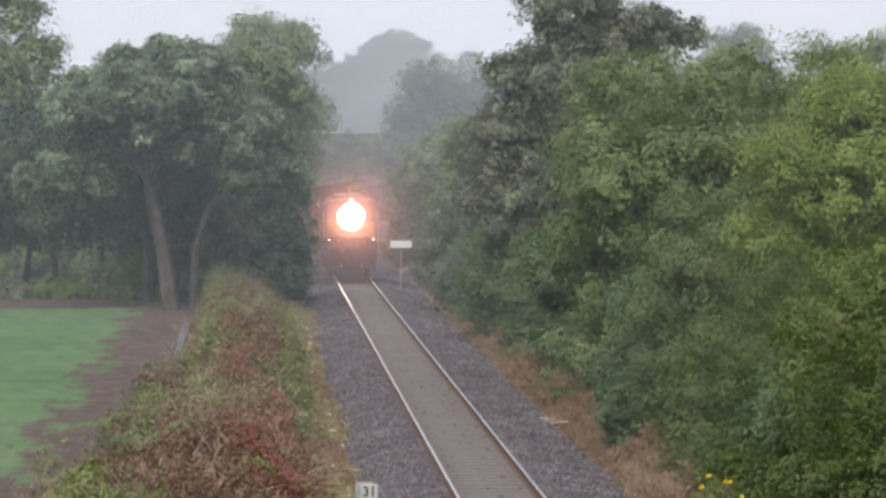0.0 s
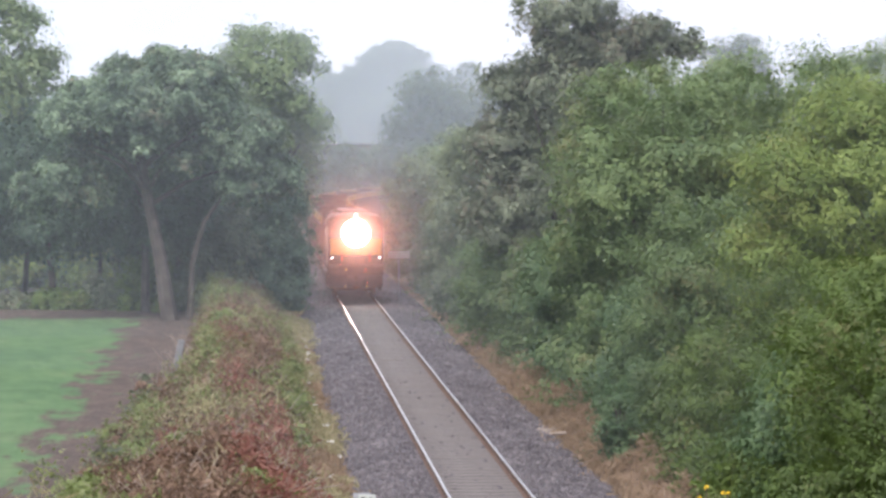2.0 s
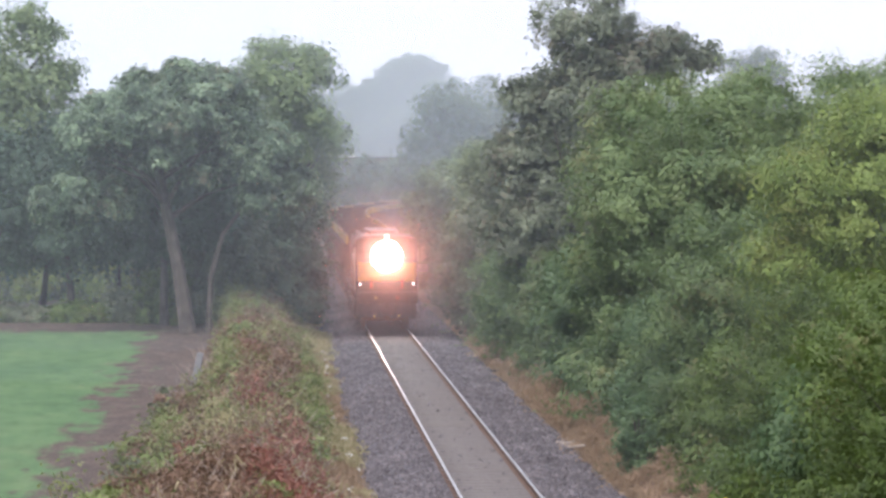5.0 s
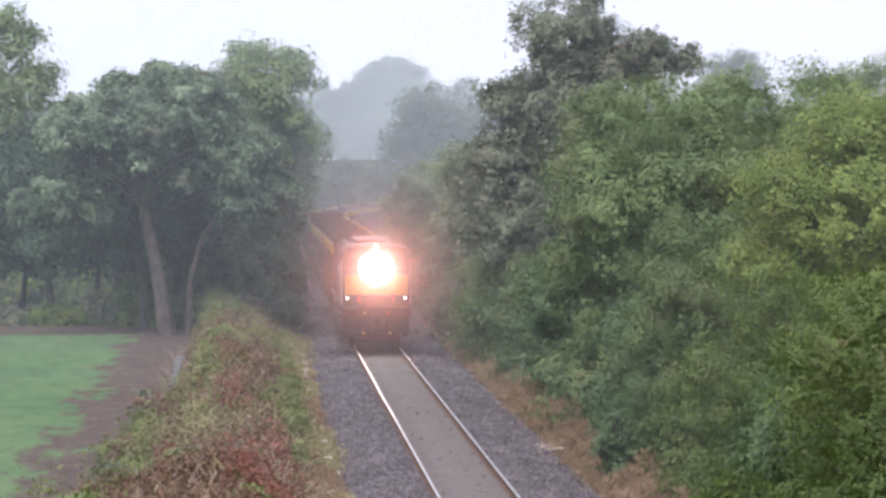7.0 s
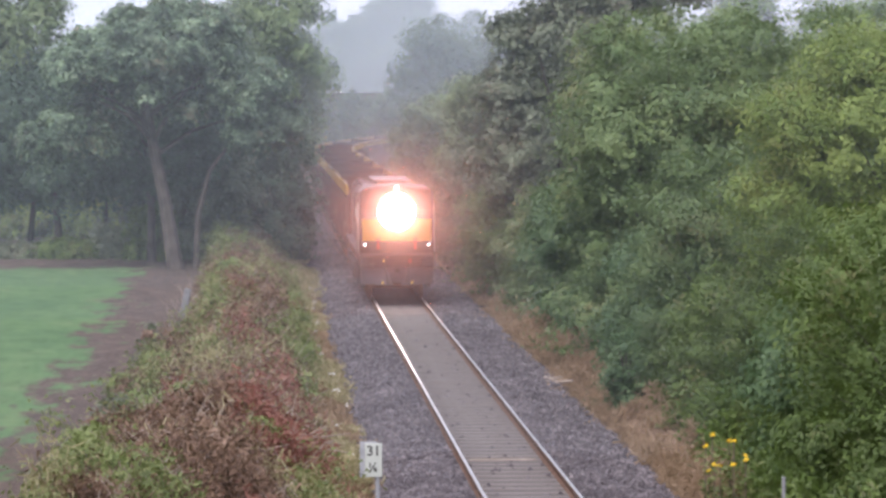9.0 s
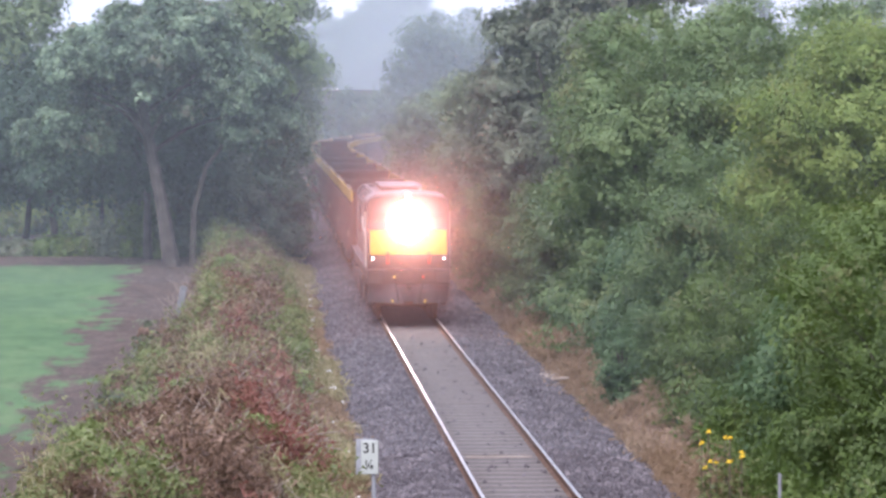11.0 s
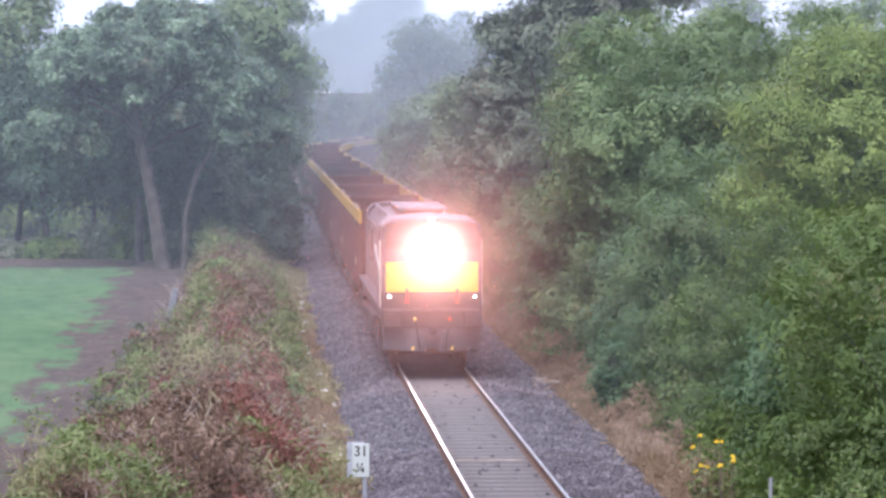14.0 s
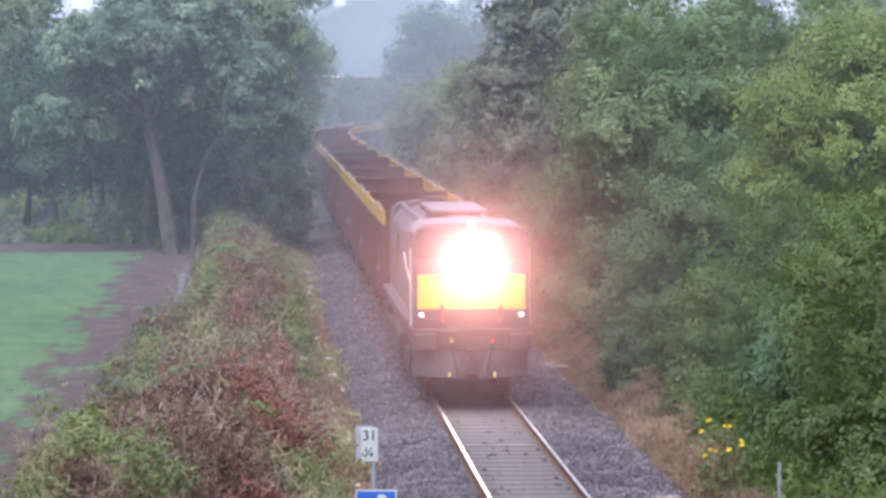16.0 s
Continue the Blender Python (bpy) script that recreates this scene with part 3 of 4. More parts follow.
def build_sleepers(track):
    bm = bmesh.new()
    box_bm(-1.3, 1.3, -0.125, 0.125, -0.3, -0.150, 0.02, bm)
    me = bpy.data.meshes.new("sleeper")
    bm.to_mesh(me)
    bm.free()
    me.materials.append(M_SLEEPER)
    r = random.Random(3)
    for i in range(300):
        s = 46 + i * 0.65
        x, y, h = centre(s)
        ob = new("sleeper", me)
        ob.parent = track
        ob.matrix_local = pose(x, y, r.uniform(-0.006, 0.006), 0, r.uniform(-0.15, 0.15), -math.degrees(h) + r.uniform(-0.4, 0.4))


# ---- bank, verge and cutting plants ----
def scatter(name, label, category, material, n, area, size, height, upright=0.3, tufts=12, spread=0.3, slim=0.6, mask=None):
    """Plants spread over a stretch (u0, u1, s0, s1) of the ground, as one mass."""
    u0, u1, s0, s1 = area
    cu = RNG.uniform(u0, u1, n // tufts)
    cs = s0 + (s1 - s0) * RNG.random(n // tufts) ** 1.25
    if mask is not None:
        keep = np.array([mask(a, b) for a, b in zip(cu, cs)])
        cu, cs = cu[keep], cs[keep]
    ch = height * RNG.uniform(0.45, 1.0, len(cu)) * np.array([0.3 + 1.2 * max(0.0, 0.3 + noise.noise((a * 1.1, b * 0.6, 4.0)) * 1.6) for a, b in zip(cu, cs)])
    idx = np.repeat(np.arange(len(cu)), tufts)
    u = cu[idx] + RNG.normal(0, spread, len(idx))
    s = cs[idx] + RNG.normal(0, spread, len(idx))
    z = np.array([land(a, b) for a, b in zip(u, s)]) + ch[idx] * RNG.random(len(idx)) ** 0.6 + 0.02
    pos = np.stack([X0 + SLOPE * (s - Y0) + u, s, z], axis=1)
    nrm = RNG.normal(size=(len(idx), 3)) + np.array([0, -0.2, 0.8])
    nrm[:, 2] *= 1 - upright
    me = leaves_mesh(name, pos, nrm, size * 1.15 * RNG.uniform(0.5, 1.5, len(idx)), material, slim, 3)
    return tagged(new(name, me), label, category, kind="stuff")


def patch(scale, low, high=9.0, shift=0.0):
    return lambda u, s: low < noise.noise((u * scale + shift, s * scale * 0.4 + shift, 1.7)) < high


def bank_edge(u, s):
    """Inside the bank's ragged left edge."""
    return u > -6.25 - max(0.0, 92 - s) * 0.044 + 0.5 * noise.noise((s * 0.5, u, 2.0))


def russet_spot(u, s):
    return ((u + 4.15) / 0.8) ** 2 + ((s - 61) / 7.5) ** 2 < 1 + 0.5 * noise.noise((u * 2, s * 0.5, 0)) or noise.noise((u * 0.7, s * 0.25, 6.0)) > 0.38


def green_spot(u, s):
    rim = -6.5 - max(0.0, 92 - s) * 0.044
    low = -0.02 if u < rim + 0.8 else (0.12 if u > -4.3 else 0.27)
    tone = noise.noise((u * 0.75 + 5, s * 0.28 + 5, 1.7)) * 0.6 + noise.noise((u * 1.9, s * 0.8, 3.3)) * 0.6
    return tone > low and not russet_spot(u, s)


def build_bank():
    area = (-8.8, -3.7, 46, 138)
    scatter("dead_bracken", "brown dead bracken covering the hedge bank", "bracken", M_BRACKEN, 330000, area, 0.12, 0.75, 0.35, 30, 0.2, 0.2,
            lambda u, s: bank_edge(u, s) and not russet_spot(u, s) and (not green_spot(u, s) or noise.noise((u * 3, s, 9)) > 0.3))
    scatter("russet_fern", "russet red withered fern on the bank", "fern", M_RUSSET, 130000, (-6.4, -3.3, 46, 120), 0.12, 0.75, 0.3, 30, 0.18, 0.2, lambda u, s: bank_edge(u, s) and russet_spot(u, s))
    scatter("bramble", "green and straw-coloured brambles on the bank", "bramble", M_BRAMBLE, 380000, (-8.9, -3.3, 46, 140), 0.066, 1.15, 0.1, 40, 0.19, 0.5,
            lambda u, s: bank_edge(u, s) and green_spot(u, s))
    scatter("tall_weeds", "tall straw-coloured weeds on the bank", "weeds", M_WEED, 80000, (-8.6, -3.4, 46, 138), 0.19, 0.95, 0.8, 26, 0.2, 0.085, lambda u, s: bank_edge(u, s) and patch(0.6, 0.2, 9, 12)(u, s))
    scatter("weed_grass", "rough pale green grass along the ballast edge", "grass", M_WEED, 44000, (-4.1, -2.5, 46, 150), 0.2, 0.35, 0.85, 14, 0.16, 0.14, patch(0.5, 0.08, 9, 2))
    scatter("dry_grass", "dry tan grass below the hedge", "grass", M_STRAW, 64000, (2.9, 5.0, 46, 130), 0.22, 0.45, 0.85, 18, 0.16, 0.11, lambda u, s: patch(0.8, -0.25, 9, 8)(u, s) and (u < 4.0 or s > 68))
    scatter("edge_grass", "sparse dry grass creeping over the ballast edge", "grass", M_STRAW, 9000, (2.3, 3.3, 46, 120), 0.2, 0.3, 0.8, 12, 0.1, 0.12, patch(1.4, 0.0, 9, 21))
    scatter("hedge_weeds", "green weeds at the hedge foot", "weeds", M_THORN, 90000, (3.6, 6.2, 46, 70), 0.1, 0.95, 0.4, 26, 0.17, 0.4, lambda u, s: u > 3.75 + 0.02 * (s - 50) + 0.5 * noise.noise((s * 0.5, 3.0, 1.0)) and patch(0.9, -0.3, 9, 15)(u, s))
    scatter("verge_litter", "dry tan grass on the verge", "grass", M_STRAW, 14000, (-3.5, -2.4, 46, 120), 0.2, 0.12, 0.6, 14, 0.2, 0.14)
    # bare twigs in the bracken
    r = random.Random(11)
    bm = bmesh.new()
    for i in range(900):
        s, u = 48 + 60 * r.random() ** 1.3, r.uniform(-7.2, -3.4)
        a = Vector((X0 + SLOPE * (s - Y0) + u, s, land(u, s) + r.uniform(0.1, 0.5)))
        b = a + Vector((r.uniform(-0.5, 0.5), r.uniform(-0.4, 0.4), r.uniform(0.05, 0.5)))
        rod_bm(a, b, 0.011, 0.005, 4, bm)
    me = bpy.data.meshes.new("dead_twigs")
    bm.to_mesh(me)
    bm.free()
    me.materials.append(M_TWIG)
    tagged(new("dead_twigs", me), "bleached dead twigs sticking out of the bracken", "twigs", kind="stuff")


# ---- trees and bushes ----
def build_right_side():
    H = "bushes of the hedge beside the line"
    green = "dense green hawthorn bush on the cutting slope"
    tree("bush", 9.1, 58.5, 0.3, 3.0, 3.2, 0.2, 5.0, M_THORN, "green hawthorn bush with reddish berries by the fence", "bush", 900, 36, 0.22, 0.105, 11, 21, H)
    tree("bush", 9.6, 70.0, 0.6, 3.3, 3.6, 0.4, 8.4, M_YELLOW, "tall yellow-green hawthorn bush above the line", "bush", 1600, 38, 0.24, 0.1, 20, 22, H,
         masses=[(-0.7, 0, 5.1, 2.5, 2.6, 2.0), (-0.4, 0.4, 6.5, 1.6, 1.8, 1.15), (-2.2, -0.3, 5.1, 1.1, 1.4, 1.05), (-2.6, -0.5, 3.6, 1.1, 1.4, 1.2), (1.5, 0.3, 6.3, 2.0, 2.2, 1.8), (-0.2, -0.4, 2.3, 2.5, 2.4, 2.3)], clump=(0.35, 0.75))
    tree("bush", 6.9, 66.0, -0.1, 1.9, 2.4, -0.2, 4.2, M_THORN, green, "bush", 560, 36, 0.2, 0.105, 9, 23, H)
    tree("bush", 6.2, 76.5, 0.0, 2.2, 2.6, -0.2, 5.6, M_HAWTHORN, green, "bush", 700, 36, 0.22, 0.11, 9, 24, H)
    tree("bush", 7.35, 53.5, 0.0, 2.1, 2.4, -0.2, 4.6, M_THORN, "green hawthorn bush with reddish berries by the fence", "bush", 700, 36, 0.2, 0.10, 9, 81, H)
    tree("bush", 7.1, 60.5, -0.1, 1.5, 2.2, -0.3, 3.4, M_ELDER, "low green elder bush on the slope", "bush", 480, 36, 0.2, 0.11, 8, 82, H)
    tree("bush", 6.1, 71.0, -0.2, 1.3, 2.4, -0.3, 2.9, M_THORN, green, "bush", 420, 36, 0.2, 0.11, 8, 83, H)
    tree("bush", 5.4, 81.5, -0.2, 1.5, 2.4, -0.3, 3.6, M_ELDER, "low green elder bush on the slope", "bush", 460, 36, 0.2, 0.12, 8, 84, H)
    tree("bush", 3.6, 106.0, -0.2, 1.7, 2.6, -0.3, 3.6, M_HAWTHORN, green, "bush", 460, 34, 0.22, 0.13, 8, 85, H)
    tree("bush", 2.3, 124.5, -0.2, 1.7, 2.8, -0.3, 3.4, M_HAWTHORN, green, "bush", 380, 32, 0.24, 0.14, 8, 86, H)
    tree("bush", 1.6, 142.0, -0.2, 1.6, 2.8, -0.3, 3.6, M_PALE, "pale grey-green willow bush by the line", "bush", 360, 32, 0.26, 0.15, 8, 87, H)
    tree("bush", 0.3, 160.0, -0.2, 1.6, 2.8, -0.3, 3.4, M_HAWTHORN, green, "bush", 320, 32, 0.26, 0.16, 8, 88, H)
    tree("bush", 5.8, 88.0, 0.0, 3.0, 3.4, 0.0, 9.1, M_HAWTHORN, "large rounded green hawthorn overhanging the verge", "bush", 1300, 36, 0.24, 0.12, 13, 25, H)
    tree("bush", 9.0, 86.0, 0.8, 3.2, 3.4, 1.0, 9.1, M_HAWTHORN, green, "bush", 800, 34, 0.26, 0.125, 11, 26, H)
    tree("bush", 7.2, 97.0, 0.3, 3.2, 2.8, 1.0, 9.5, M_HAWTHORN, green, "bush", 950, 34, 0.26, 0.13, 10, 89, H)
    tree("bush", 6.9, 93.0, 0.2, 2.2, 2.0, 0.6, 9.3, M_HAWTHORN, green, "bush", 700, 34, 0.26, 0.13, 10, 96, H)
    tree("bush", 3.95, 74.0, -0.3, 0.42, 0.5, -0.2, 1.75, M_ELDER, "slender young green bush standing in the dry grass", "bush", 60, 26, 0.14, 0.11, 5, 97, H)
    tree("bush", 4.6, 97.5, -0.2, 1.9, 2.6, -0.2, 4.8, M_ELDER, "low green elder bush on the slope", "bush", 560, 34, 0.24, 0.14, 8, 27, H)
    tree("bush", 11.5, 92.0, 1.2, 3.6, 3.4, 1.2, 9.4, M_HAWTHORN, green, "bush", 850, 34, 0.26, 0.13, 9, 28, H)
    tree("tree", 3.95, 113.0, 0.0, 3.3, 3.4, 1.0, 12.6, M_DARK, "tall dark ash tree standing in the hedge", "tree", 1000, 36, 0.26, 0.19, 24, 29, H, 0.22, inner=0.3,
         masses=[(-0.8, 0, 5.4, 1.5, 1.4, 1.7), (-0.2, 0, 3.4, 1.6, 1.5, 1.7), (-0.2, 0, 7.3, 1.5, 1.5, 1.4), (0.8, 0, 7.7, 1.7, 1.6, 1.4), (0.3, 0, 10.9, 1.8, 1.9, 1.35), (1.0, 0, 9.6, 1.9, 1.8, 1.2), (2.6, 0.2, 10.1, 1.35, 1.3, 0.8), (4.2, 0.3, 9.9, 0.75, 0.8, 0.5), (-1.6, -0.2, 8.6, 0.95, 1.0, 0.7), (-0.1, 0, 8.6, 1.9, 1.9, 1.5), (-1.6, 0, 6.4, 1.4, 1.6, 1.8), (-2.0, 0, 4.1, 1.3, 1.6, 1.9), (1.6, 0, 6.0, 2.0, 2.0, 2.2)], clump=(0.22, 0.5), feather=1.5)
    tree("bush", 2.9, 116.0, -0.2, 2.0, 2.6, -0.2, 4.9, M_HAWTHORN, green, "bush", 480, 32, 0.24, 0.14, 8, 30, H)
    tree("bush", 1.5, 133.0, -0.2, 2.0, 2.8, -0.2, 5.0, M_DARK, "dark green bush beside the line", "bush", 420, 32, 0.26, 0.15, 8, 31, H)
    tree("bush", 2.1, 149.0, -0.2, 2.6, 3.4, 0.0, 7.9, M_PALE, "pale grey-green willow bush by the line", "bush", 700, 34, 0.28, 0.15, 11, 32, H)
    tree("bush", -0.2, 172.0, -0.2, 2.5, 3.4, 0.0, 6.6, M_PALE, "pale grey-green willow bush by the line", "bush", 420, 32, 0.3, 0.18, 9, 33, H)
    tree("bush", -0.7, 195.0, -0.2, 2.5, 3.6, 0.0, 6.4, M_HAWTHORN, green, "bush", 380, 32, 0.32, 0.2, 9, 34, H)
    tree("bush", 3.6, 222.0, -0.2, 3.2, 3.8, 0.0, 7.5, M_HAWTHORN, green, "bush", 380, 32, 0.34, 0.22, 9, 35, H)
    tree("bush", 1.2, 226.0, -0.2, 3.0, 3.4, 0.0, 8.2, M_FAR, "misty bush beyond the bend", "bush", 380, 30, 0.4, 0.22, 10, 95, H)
    F = "misty trees in the distance"
    tree("tree", 0.2, 246.0, 0.0, 4.3, 4.2, 0.6, 12.9, M_FAR, "misty grey-green tree beyond the bend", "tree", 680, 32, 0.45, 0.24, 20, 36, F, 0.3)
    tree("tree", 3.6, 262.0, 0.0, 3.6, 4.0, 1.0, 11.8, M_FAR, "misty grey-green tree beyond the bend", "tree", 500, 32, 0.4, 0.24, 11, 37, F, 0.3)
    tree("tree", 23.0, 262.0, 1.0, 2.9, 3.2, 4.0, 15.9, M_FAR, "misty grey tree above the hedge", "tree", 420, 30, 0.4, 0.26, 9, 38, F, 0.3)
    tree("tree", 16.6, 120.0, 2.0, 2.2, 2.6, 4.0, 10.9, M_HAWTHORN, "green thorn tree behind the hedge", "tree", 380, 32, 0.3, 0.15, 9, 39, H, 0.18)


def build_left_side():
    W = "trees at the edge of the field"
    main = tree("tree", -10.4, 129.0, 0.0, 4.8, 4.4, 4.6, 10.6, M_CHESTNUT, "broad-leaved sycamore with a leaning grey trunk at the field edge", "tree",
                1400, 34, 0.24, 0.23, 26, 41, W, 0.27, (-1.25, 0.2), 0.4,
                masses=[(-0.4, 0, 7.8, 3.3, 3.4, 2.3), (0.5, -0.2, 9.4, 1.4, 1.6, 1.0), (-3.1, -0.3, 7.5, 1.7, 2.0, 1.6), (-3.8, -0.8, 4.8, 1.6, 1.6, 1.2), (2.8, -0.2, 6.7, 1.4, 1.8, 1.2), (3.2, -0.6, 5.4, 1.2, 1.3, 0.9)], clump=(0.35, 0.7), feather=1.35)
    part("stem", trunk_bm([(0.75, 0.2, 0, 0.13), (0.85, 0.2, 2.2, 0.11), (1.3, 0.2, 3.8, 0.09), (2.2, 0.3, 5.0, 0.05)], (), 7), M_BARK, main, "thin second stem beside the trunk")
    tree("tree", -7.9, 152.0, 0.0, 2.7, 3.2, 3.0, 12.4, M_LIME, "light green ash tree behind the sycamore", "tree", 900, 34, 0.32, 0.17, 14, 42, W, 0.3)
    tree("tree", -20.3, 146.0, 0.0, 3.8, 3.6, 5.6, 13.6, M_LIME, "tall green tree at the field edge", "tree", 700, 34, 0.34, 0.19, 12, 43, W, 0.3)
    tree("bush", -7.3, 140.0, -0.1, 1.9, 2.6, 0.0, 6.6, M_BLUE, "dark blue-green bush beside the line", "bush", 620, 34, 0.26, 0.15, 9, 44, W)
    tree("bush", -9.2, 137.0, -0.1, 1.7, 2.0, 0.0, 4.8, M_DARK, "dark bush under the sycamore", "bush", 420, 32, 0.26, 0.16, 7, 45, W)
    tree("bush", -9.0, 165.0, -0.1, 2.2, 3.0, 0.0, 7.0, M_BLUE, "dark blue-green bush beside the line", "bush", 380, 32, 0.3, 0.18, 8, 46, W)
    tree("bush", -11.6, 190.0, -0.1, 3.2, 3.5, 0.0, 6.0, M_HAWTHORN, "green bush where the line bends", "bush", 320, 32, 0.32, 0.2, 8, 47, W)
    for i, (x, y, r, z1, mat) in enumerate(((-19.6, 141, 1.7, 8.0, M_BLUE), (-17.9, 144, 1.8, 8.6, M_BLUE), (-16.2, 141, 1.8, 8.8, M_BLUE), (-14.6, 144, 1.8, 8.4, M_BLUE), (-12.9, 141, 1.7, 7.6, M_BLUE), (-11.2, 146, 1.8, 8.0, M_BLUE))):
        tree("tree", x, y, 0.0, r, 2.0, 1.5, z1, mat, "young tree at the edge of the field, shade put into its leaf colour", "tree", 430, 30, 0.32, 0.19, 9, 50 + i, W, 0.10 + 0.03 * (i % 3), (0.5 * math.sin(i * 2.1), 0.2))
    tree("tree", -11.9, 135.5, 0.0, 3.3, 2.2, 2.6, 8.4, M_BLUE, "dense tree added behind the sycamore, shade put into its leaf colour", "tree", 620, 34, 0.3, 0.18, 12, 48, W, 0.16, inner=0.4)
    # low dark bushes added to stand in for the strip of tree shade
    for i, (x, y, r, z1) in enumerate(((-20.2, 138, 1.2, 0.6), (-18.0, 139, 1.3, 0.4), (-15.6, 138.5, 1.2, 0.5), (-13.6, 139, 1.3, 1.3), (-11.9, 137, 1.2, 2.2), (-12.6, 147, 1.6, 3.2))):
        tree("bush", x, y, -0.1, r, 1.4, -0.1, z1, M_DARK if i % 2 else M_THORN, "dark undergrowth bush filling the shade below the field-edge trees", "bush", 200, 30, 0.22, 0.16, 6, 90 + i, W)
    for i, (x, y, r, z1) in enumerate(((-8.5, 126, 0.45, 2.1), (-8.0, 123, 0.4, 1.6), (-7.5, 127, 0.4, 1.7))):
        tree("bush", x, y, 0.0, r, 1.4, 0.0, z1, M_BRAMBLE, "straggling yellow-green bramble bush on the bank", "bush", 40, 16, 0.2, 0.12, 6, 110 + i, "bramble bushes on the bank")
    for i, (u, y) in enumerate(((-7.3, 84.0), (-7.1, 79.0), (-7.4, 65.5), (-7.2, 69.0))):
        p = beside(y, u)
        tree("bush", p.x, p.y, -0.2, 0.24, 0.4, -0.2, 1.05 + 0.15 * (i % 2), M_BRACKEN if i % 2 else M_DARK, "dark withered gorse bush at the bank edge", "bush", 30, 20, 0.13, 0.12, 4, 140 + i, "gorse bushes on the bank")
    spots = ((-3.15, 57, 0.42, 0.75), (-6.1, 56.5, 0.4, 0.7), (-5.3, 54.5, 0.35, 0.6), (-6.5, 61, 0.4, 0.6), (-6.7, 78, 0.45, 0.8), (-7.0, 73, 0.4, 0.6), (-6.6, 98, 0.5, 0.8), (-6.2, 91, 0.5, 0.7), (-5.6, 86, 0.5, 0.55),
             (-3.8, 84, 0.4, 0.5), (-4.4, 96, 0.45, 0.6), (-4.9, 104, 0.5, 0.7), (-5.2, 74, 0.4, 0.45), (-4.9, 66, 0.35, 0.45), (-6.9, 108, 0.55, 0.8), (-3.3, 74, 0.35, 0.4), (-4.6, 52.5, 0.4, 0.6), (-6.0, 66.5, 0.4, 0.6))
    for i, (x, y, r, h) in enumerate(spots):
        base = land(x - X0 - SLOPE * (y - Y0), y)
        tree("nettle_clump", x, y, base, r * 0.8, r * 1.3, base + 0.1, base + 0.3 + h * 0.6, M_NETTLE, "fresh green nettle clump on the bank", "nettles", 34, 20, 0.13, 0.12, 5, 160 + i, "nettle clumps on the bank", 0.012)
    for i, x in enumerate((-27, -22, -17, -12.5)):
        tree("bush", x, 158 + i, -0.1, 3.2, 2.0, -0.1, 2.6, M_YELLOW, "pale green hedge beyond the trees", "bush", 260, 30, 0.32, 0.2, 8, 60 + i, "hedge beyond the trees")
    # bushes raised to hide the bridge wall from the camera, leaving its coping
    for i, (x, y, z1) in enumerate(((-16.0, 318, 7.1), (-12.2, 314, 6.9), (-8.6, 316, 7.2), (-5.0, 312, 7.0), (-2.0, 318, 7.6))):
        tree("bush", x, y, -0.3, 2.4, 2.6, -0.3, z1, M_FAR, "misty bush placed to hide the road bridge wall", "bush", 240, 30, 0.4, 0.26, 8, 130 + i, "misty bushes by the bridge")
    # woods on the rise far off
    first = None
    for i, (x, y, z1, r) in enumerate(((-15.5, 420, 16.5, 5), (-11.0, 430, 18.0, 5.5), (-6.0, 425, 19.4, 5.5), (-1.0, 430, 18.4, 5.5), (4.0, 420, 16.6, 5), (-20, 425, 14, 5), (9, 425, 14.5, 5), (-13, 405, 12.5, 5), (-8, 408, 14, 5), (-3, 405, 13, 5), (2, 405, 12, 5), (-8.6, 432, 19.0, 5.0), (-3.4, 432, 19.4, 5.0))):
        if first is None:
            first = tree("tree", x, y, 0, 5.2, 5, 1.0, 18.0, M_FAR, "misty grey tree of the far wood", "tree", 330, 30, 0.6, 0.62, 15, 70, "far wood", 0.4)
            first.scale = (1, 1, z1 / 17.4)
        else:
            c = copy_thing(first, pose(x, y, 0, 0, 0, i * 77))
            c.scale = (r / 5.2, r / 5.2, z1 / 17.4)


# ---- train ----
def quad_ring(w, z0, z1, y, crown=0.0):
    return [(-w, y, z0), (w, y, z0), (w, y, z1 - crown), (w * 0.82, y, z1 - crown * 0.35), (0, y, z1), (-w * 0.82, y, z1 - crown * 0.35), (-w, y, z1 - crown)]


def build_bogie(parent, y, wheels=3, pitch=1.7):
    b = part("bogie", box_bm(-1.15, -0.98, y - pitch * (wheels - 1) / 2 - 0.6, y + pitch * (wheels - 1) / 2 + 0.6, 0.45, 0.8, 0.03), M_BLACK, parent)
    part("side_frame", box_bm(0.98, 1.15, y - pitch * (wheels - 1) / 2 - 0.6, y + pitch * (wheels - 1) / 2 + 0.6, 0.45, 0.8, 0.03), M_BLACK, b)
    for i in range(wheels):
        yy = y + (i - (wheels - 1) / 2) * pitch
        bm = rod_bm((-0.9, yy, 0.46), (0.9, yy, 0.46), 0.08, sides=10)
        for sx in (-1, 1):
            rod_bm((sx * 0.77, yy, 0.46), (sx * 0.89, yy, 0.46), 0.455, sides=24, bm=bm)
        part("wheelset", bm, M_RUST, b)


